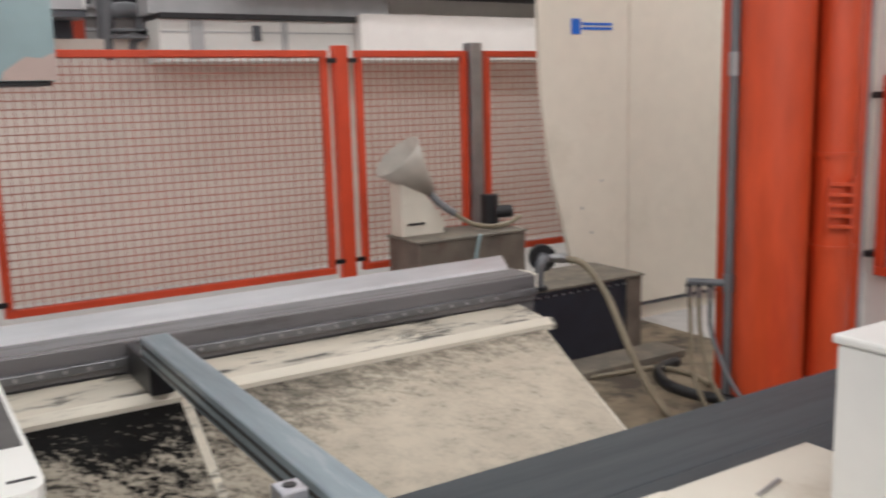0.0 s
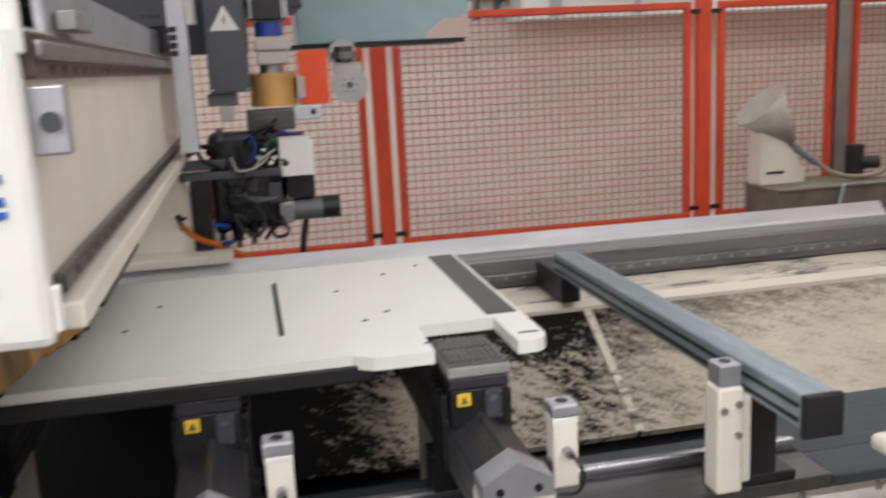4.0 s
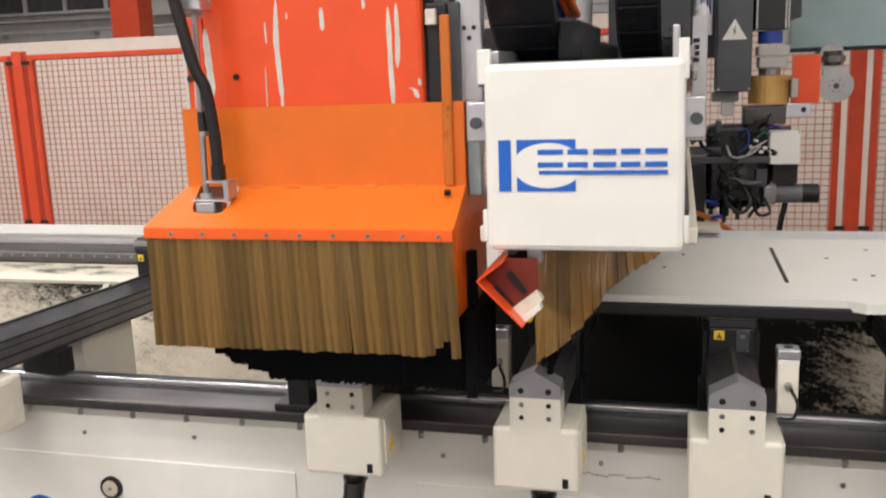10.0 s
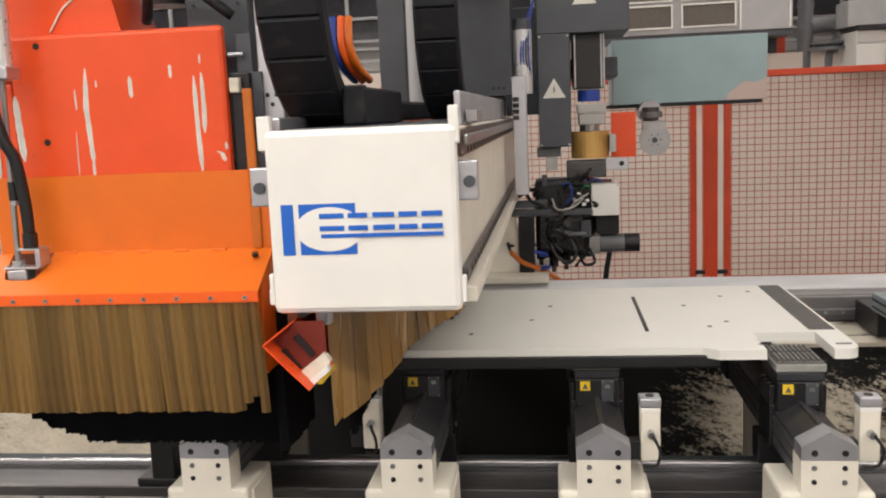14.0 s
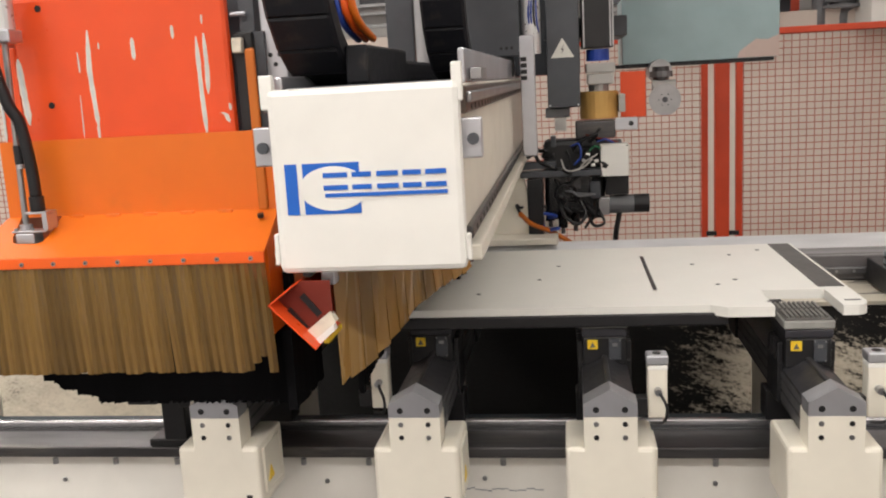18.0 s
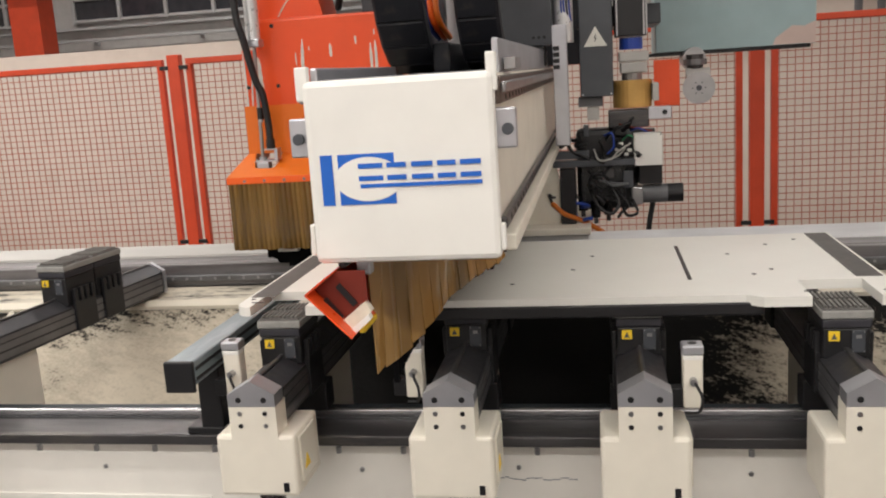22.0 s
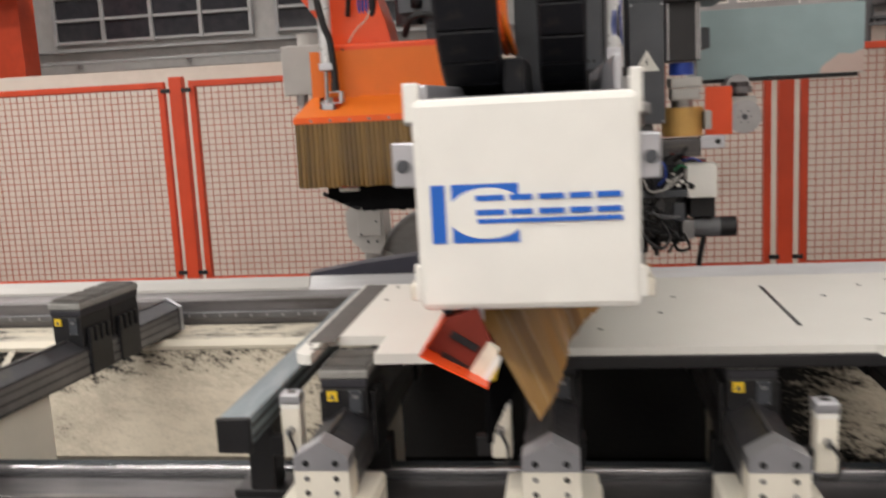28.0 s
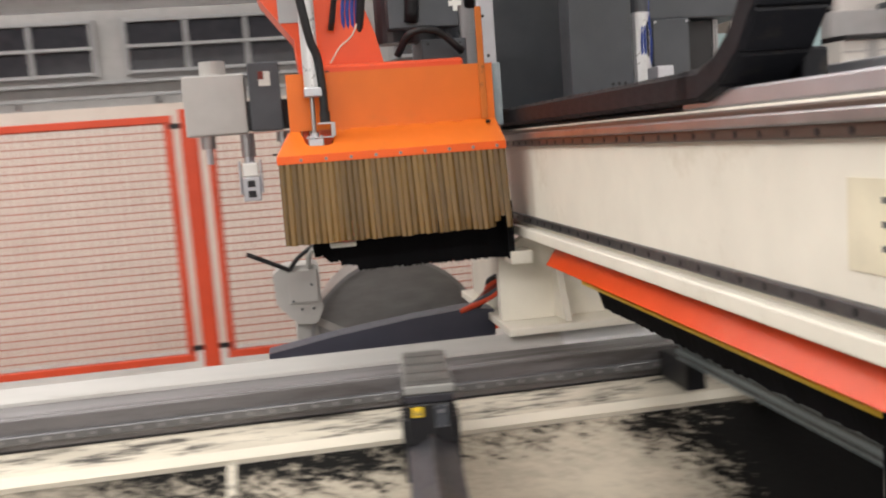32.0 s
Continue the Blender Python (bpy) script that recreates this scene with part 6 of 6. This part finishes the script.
prism(bm, [(4.02, 2.6), (4.045, 1.70), (4.06, 1.45), (4.09, 1.21), (4.13, 0.95), (4.196, 0.72), (4.27, 0.46), (4.34, 0.20), (4.36, 0.12), (4.705, 0.12), (4.705, 2.6)], "y", 3.0, 3.03)
part("curved_panel", bm, M_BOOTH, bo, "cream panel with curved edge")
bm = B()
box(bm, 4.71, 7.15, 2.998, 3.38, 0.12, 2.6, 0.004)
part("flat_panel", bm, M_BOOTH, bo)
bx("skirt_rail", (4.36, 7.1, 3.01, 3.37, 0.095, 0.119), M_DGRAY, bo)
bx("plinth", (4.36, 7.1, 3.04, 3.35, 0.0, 0.094), M_BOOTH, bo, "cream plinth below the panels")
for x, z in ((4.35, 0.75), (4.42, 0.60), (4.5, 0.9)):
    rod("panel_screw", (x, 2.994, z), (x, 3.0, z), 0.007, M_STEEL, bo, "", 8)
bm = B()
box(bm, 4.27, 4.335, 2.996, 2.9985, 1.735, 1.82)
box(bm, 4.345, 4.57, 2.996, 2.9985, 1.785, 1.80)
box(bm, 4.345, 4.57, 2.996, 2.9985, 1.76, 1.775)
part("blue_mark", bm, M_BLUE, bo, "small blue printed mark")

tk = empty("coolant_tank", 0, 0, 0)
tagged(tk, "rusty steel tank with hopper and pump", "tank")
bx("tank_body", (3.155, 3.82, 2.85, 3.16, 0.013, 0.685), M_RUST, tk, "dull steel tank")
bx("tank_lid", (3.145, 3.83, 2.84, 3.17, 0.686, 0.70), M_TANLID, tk, "tan tank lid")
bm = B()
prism(bm, [(3.165, 0.7005), (3.42, 0.7005), (3.42, 0.77), (3.24, 1.0), (3.165, 1.0)], "y", 3.03, 3.15)
part("hopper", bm, M_DESK, tk, "cream hopper box")
bx("hopper_slot", (3.20, 3.30, 3.026, 3.03, 0.755, 0.767), M_BLACK, tk, "", 0)
bm = B()
cyl(bm, (3.35, 3.06, 0.915), (3.17, 3.07, 1.115), 0.035, 0.145, seg=28, cap=False)
bmesh.ops.solidify(bm, geom=bm.faces[:], thickness=0.006)
part("funnel", bm, M_FUNNEL, tk, "cloudy plastic funnel", True)
hose("spout", [(3.34, 3.05, 0.925), (3.39, 3.02, 0.86), (3.46, 2.98, 0.80)], 0.020, M_GPIPE, tk)
hose("tan_hose", [(3.455, 2.98, 0.805), (3.53, 2.95, 0.75), (3.64, 2.93, 0.722), (3.76, 2.92, 0.728), (3.84, 2.92, 0.76)], 0.013, M_TANHOSE, tk, "tan hose")
rod("pump", (3.73, 3.05, 0.701), (3.73, 3.05, 0.875), 0.05, M_BLACK, tk, "black pump", 18)
rod("pump_port", (3.75, 3.03, 0.78), (3.84, 3.0, 0.78), 0.035, M_BLACK, tk)
hose("blue_lead", [(3.52, 2.835, 0.705), (3.48, 2.83, 0.56), (3.42, 2.8, 0.36)], 0.008, M_TEAL, tk)

dt = empty("oil_tank", 0.25, 0.25, 0)
tagged(dt, "low dark tank with valve and hose", "tank")
bx("body", (3.36, 3.98, 2.25, 2.65, 0.0085, 0.43), M_NAVY, dt, "dark blue-black tank", 0.01)
bx("side_box", (3.985, 4.09, 2.25, 2.65, 0.0085, 0.43), M_RUST, dt, "bare steel side box")
bx("lid", (3.35, 4.10, 2.24, 2.66, 0.431, 0.445), M_TANLID, dt, "dusty brown lid")
for i in range(12):
    x = 3.385 + i * 0.052
    rod("lid_screw", (x, 2.243, 0.405), (x, 2.2505, 0.405), 0.006, M_STEEL, dt, "", 8)
bm = B()
cyl(bm, (3.43, 2.27, 0.60), (3.45, 2.31, 0.60), 0.068, seg=28)
wheel = part("valve_wheel", bm, M_BLACK, dt, "black valve wheel")
rod("wheel_hub", (3.425, 2.255, 0.60), (3.44, 2.285, 0.60), 0.03, M_GPIPE, wheel, "gray hub", 16)
hose("elbow", [(3.43, 2.255, 0.60), (3.40, 2.25, 0.58), (3.395, 2.26, 0.52), (3.395, 2.27, 0.446)], 0.026, M_GPIPE, dt, "gray pipe elbow")
rod("elbow_flange", (3.395, 2.27, 0.4455), (3.395, 2.27, 0.462), 0.05, M_BLACK, dt)
rod("hose_collar", (3.47, 2.27, 0.60), (3.53, 2.21, 0.598), 0.026, M_STEEL, dt, "steel hose clip")
hose("tan_hose", [(3.52, 2.22, 0.598), (3.58, 2.13, 0.57), (3.60, 1.99, 0.44), (3.56, 1.80, 0.24), (3.49, 1.58, 0.09), (3.42, 1.38, 0.028)], 0.017, M_TANHOSE, dt, "tan hose")
for r, m, pts in ((0.013, M_TANHOSE, ((3.79, 2.28, 0.02), (3.98, 2.25, 0.02), (4.15, 2.18, 0.03), (4.22, 2.02, 0.02), (4.16, 1.86, 0.02))),
                  (0.026, M_BLACK, ((4.30, 2.20, 0.03), (4.15, 2.17, 0.03), (4.04, 2.06, 0.03), (3.98, 1.92, 0.03), (3.99, 1.76, 0.03), (4.07, 1.6, 0.03)))):
    bm = B()
    tube(bm, pts, r, 10, 6)
    tagged(part("floor_hose", bm, m, None, "", True), ("tan hose" if r < 0.02 else "black hose") + " lying on the floor by the column", "hose")
tagged(bx("corner_floor", (2.75, 4.83, 0.95, 2.99, 0.0004, 0.008), M_STAIN, bevel=0), "brown dusty concrete floor by the column", "floor", kind="structure")
tagged(bx("pallet_board", (3.62, 4.45, 2.28, 2.49, 0.0085, 0.05), M_TANLID), "dirty wooden board on the floor beside the tank", "board")
tagged(bx("blue_crate", (2.85, 3.2, 3.0, 3.3, 0.0045, 0.0125), M_DBLUE), "flat blue plastic sheet under the tank", "sheet")

# framed mesh panel on the wall
wp = new("wall_mesh_panel")
wp.matrix_world = pose(4.80, 1.45, 0.105, 0, 0, -90)
tagged(wp, "red framed steel mesh panel hinged on the white wall", "mesh panel")
for d in ((0, 2.0, -0.02, 0.02, 1.31, 1.354), (0, 2.0, -0.02, 0.02, 0.437, 0.481), (0, 0.044, -0.02, 0.02, 0.4815, 1.3095), (1.956, 2.0, -0.02, 0.02, 0.4815, 1.3095)):
    bx("frame_bar", d, M_FENCE, wp, bevel=0.004)
for i in range(1, 40):
    bx("wire", (0.05 * i - 0.003, 0.05 * i + 0.003, 0.0, 0.006, 0.45, 1.34), M_WIRE, wp, "", 0)
for i in range(1, 18):
    bx("wire", (0.02, 1.98, -0.0062, -0.0002, 0.46 + 0.05 * i - 0.003, 0.46 + 0.05 * i + 0.003), M_WIRE, wp, "", 0)
for z in (0.52, 1.25):
    bx("hinge", (-0.04, 0.0, -0.04, 0.035, z, z + 0.03), M_BLACK, wp)
rod("wall_conduit", (-0.06, -0.02, -0.105), (-0.06, -0.02, 2.6), 0.012, M_WALLL, wp)

# control desk and white cabinet
dk = empty("control_desk", 0, 0, 0)
tagged(dk, "cream control desk with a dark glass top", "desk")
bx("desk_body", (1.51, 1.89, -1.0, -0.05, 0, 0.77), M_DESK, dk, "cream desk body", 0.012)
bx("desk_top", (1.49, 1.905, -1.02, -0.027, 0.772, 0.80), M_DESK, dk, "cream desk top", 0.010)
bx("glass_top", (1.555, 1.875, -0.62, -0.06, 0.8002, 0.803), M_SCREEN, dk, "dark dusty glass plate", 0.0005)
bx("desk_mark", (1.4885, 1.4895, -0.22, -0.12, 0.62, 0.70), M_BLUE, dk, "blue printed block", 0)
bx("side_shelf", (1.908, 2.40, -0.26, 0.07, 0.70, 0.73), M_DESK, dk, "dusty cream side shelf")
bx("shelf_leg", (1.93, 2.38, -0.26, 0.05, 0.0, 0.699), M_DESK, dk)
rod("shelf_key", (2.12, -0.04, 0.7345), (2.20, -0.02, 0.7345), 0.004, M_STEEL, dk)
cab = empty("cabinet", 0, 0, 0)
tagged(cab, "plain white steel cabinet with a lid beside the desk", "cabinet")
bx("cabinet_body", (2.162, 2.67, -1.3, -0.147, 0.0, 1.018), M_CABINET, cab, "white cabinet body", 0.004)
bx("cabinet_lid", (2.155, 2.677, -1.307, -0.140, 1.020, 1.036), M_CABINET, cab, "white lid", 0.005)

# floor along the bed, left
tagged(bx("floor_strip", (-5.6, 1.4, -0.10, 0.9, 0.0004, 0.003), M_STAIN, bevel=0), "worn sawdust-stained concrete along the bed", "floor", kind="structure")
ft = empty("floor_duct", 0, 0, 0)
tagged(ft, "cream cable duct lying along the foot of the bed", "cable duct")
for y in (0.03, 0.075, 0.135):
    bx("duct_wall", (-5.45, -2.1, y, y + 0.018, 0.0032, 0.032 + 0.1 * y), M_CREAM, ft)
bx("duct_base", (-5.45, -2.1, 0.049, 0.134, 0.0032, 0.010), M_DSTEEL, ft)
bx("duct_foot", (-2.14, -2.02, 0.05, 0.22, 0.0325, 0.06), M_CREAM, ft)
bm = B()
tube(bm, [(-1.32, -0.42, 0.012), (-1.22, -0.25, 0.010), (-1.10, -0.14, 0.010), (-0.95, -0.07, 0.010), (-0.75, -0.04, 0.010), (-0.55, -0.03, 0.010)], 0.008, 8, 6)
tagged(part("floor_hose", bm, mat("olive_hose", (0.30, 0.27, 0.10), 0.5), None, "", True), "thin olive air hose lying on the floor by the bed", "hose")
pd = empty("foot_pedal", -2.95, -0.06, 0)
tagged(pd, "red foot pedal on the floor", "pedal")
bx("pedal_base", (-0.06, 0.06, -0.05, 0.05, 0, 0.025), M_BLACK, pd)
bx("pedal_cover", (-0.065, 0.065, -0.055, 0.055, 0.026, 0.06), M_REDD, pd, "red cover", 0.012)
rd = random.Random(11)
bm = B()
for i in range(420):
    x, y = rd.uniform(-4.5, -1.6), rd.uniform(-1.1, 0.02)
    a = rd.uniform(0, 6.3)
    L, w = rd.uniform(0.006, 0.03), rd.uniform(0.001, 0.003)
    dx, dy = math.cos(a), math.sin(a)
    v = [bm.verts.new((x + L * sx * dx - w * sy * dy, y + L * sx * dy + w * sy * dx, 0.001 + rd.uniform(0, 0.003))) for sx, sy in ((-0.5, -1), (0.5, -1), (0.5, 1), (-0.5, 1))]
    bm.faces.new(v)
tagged(part("wood_chips", bm, M_TANHOSE), "scattered tan wood chips on the floor", "wood chips", kind="stuff")
bm = B()
prism(bm, [(-2.05, -0.5), (-1.98, -0.5), (-1.85, 0.02), (-1.92, 0.02)], "z", 0.0035, 0.005)
tagged(part("floor_line", bm, M_TANLID), "worn yellowish line painted on the floor", "floor line")


def motions():
    G = [(0, 0.147), (13.05, 0.147), (13.2, 0.135), (13.3, 0.10), (13.4, 0.048), (13.5, 0.005), (13.6, 0), (31.2, 0), (31.35, -0.06), (31.45, -0.16),
         (31.6, -0.37), (31.8, -0.61), (32, -0.83)]
    walk(gantry, [(t, pose(x, 0, 0)) for t, x in G])
    Y = [(0, -0.135, 1.155), (6, -0.135, 1.155), (7, -0.15, 1.156), (8.5, -0.19, 1.160), (10, -0.215, 1.157), (12, -0.24, 1.154), (13.05, -0.24, 1.150), (13.2, -0.225, 1.148), (13.4, -0.15, 1.147), (13.6, -0.113, 1.146), (20.15, -0.113, 1.146), (20.4, 0.03, 1.16), (20.6, 0.235, 1.16), (20.8, 0.40, 1.165), (21.0, 0.46, 1.17), (21.2, 0.51, 1.18), (21.4, 0.63, 1.18), (21.6, 0.85, 1.17),
         (21.8, 1.01, 1.165), (22, 1.10, 1.155), (24.6, 1.11, 1.16), (25.6, 1.35, 1.35), (26.4, 1.55, 1.425), (32, 1.55, 1.425)]
    walk(hood, [(t, pose(0, y, z)) for t, y, z in Y])
    walk(carriage, [(t, pose(0, y, 0)) for t, y, z in Y])
    # the guard flap swings up and the strips are pushed aside
    swing = [(0, 0.0), (25.0, 0.0), (25.8, 1.0), (32, 1.0)]
    walk(g, [(t, pose(-0.124, 0, 1.122, 0, -18 * s, 0) @ Matrix.Translation((0.124, 0, -1.122))) for t, s in swing])
    for ob, x, a in FAN_STRIPS:
        walk(ob, [(t, pose(x, 0, 1.128, 0, a * s, 0) @ Matrix.Translation((-x, 0, -1.128))) for t, s in swing])
    walk(chain_a, [(t, pose(0, min(max(y + 0.11, 0) / 2, 0.62) - (0.28 if z > 1.4 else 0), 0)) for t, y, z in Y])


motions()
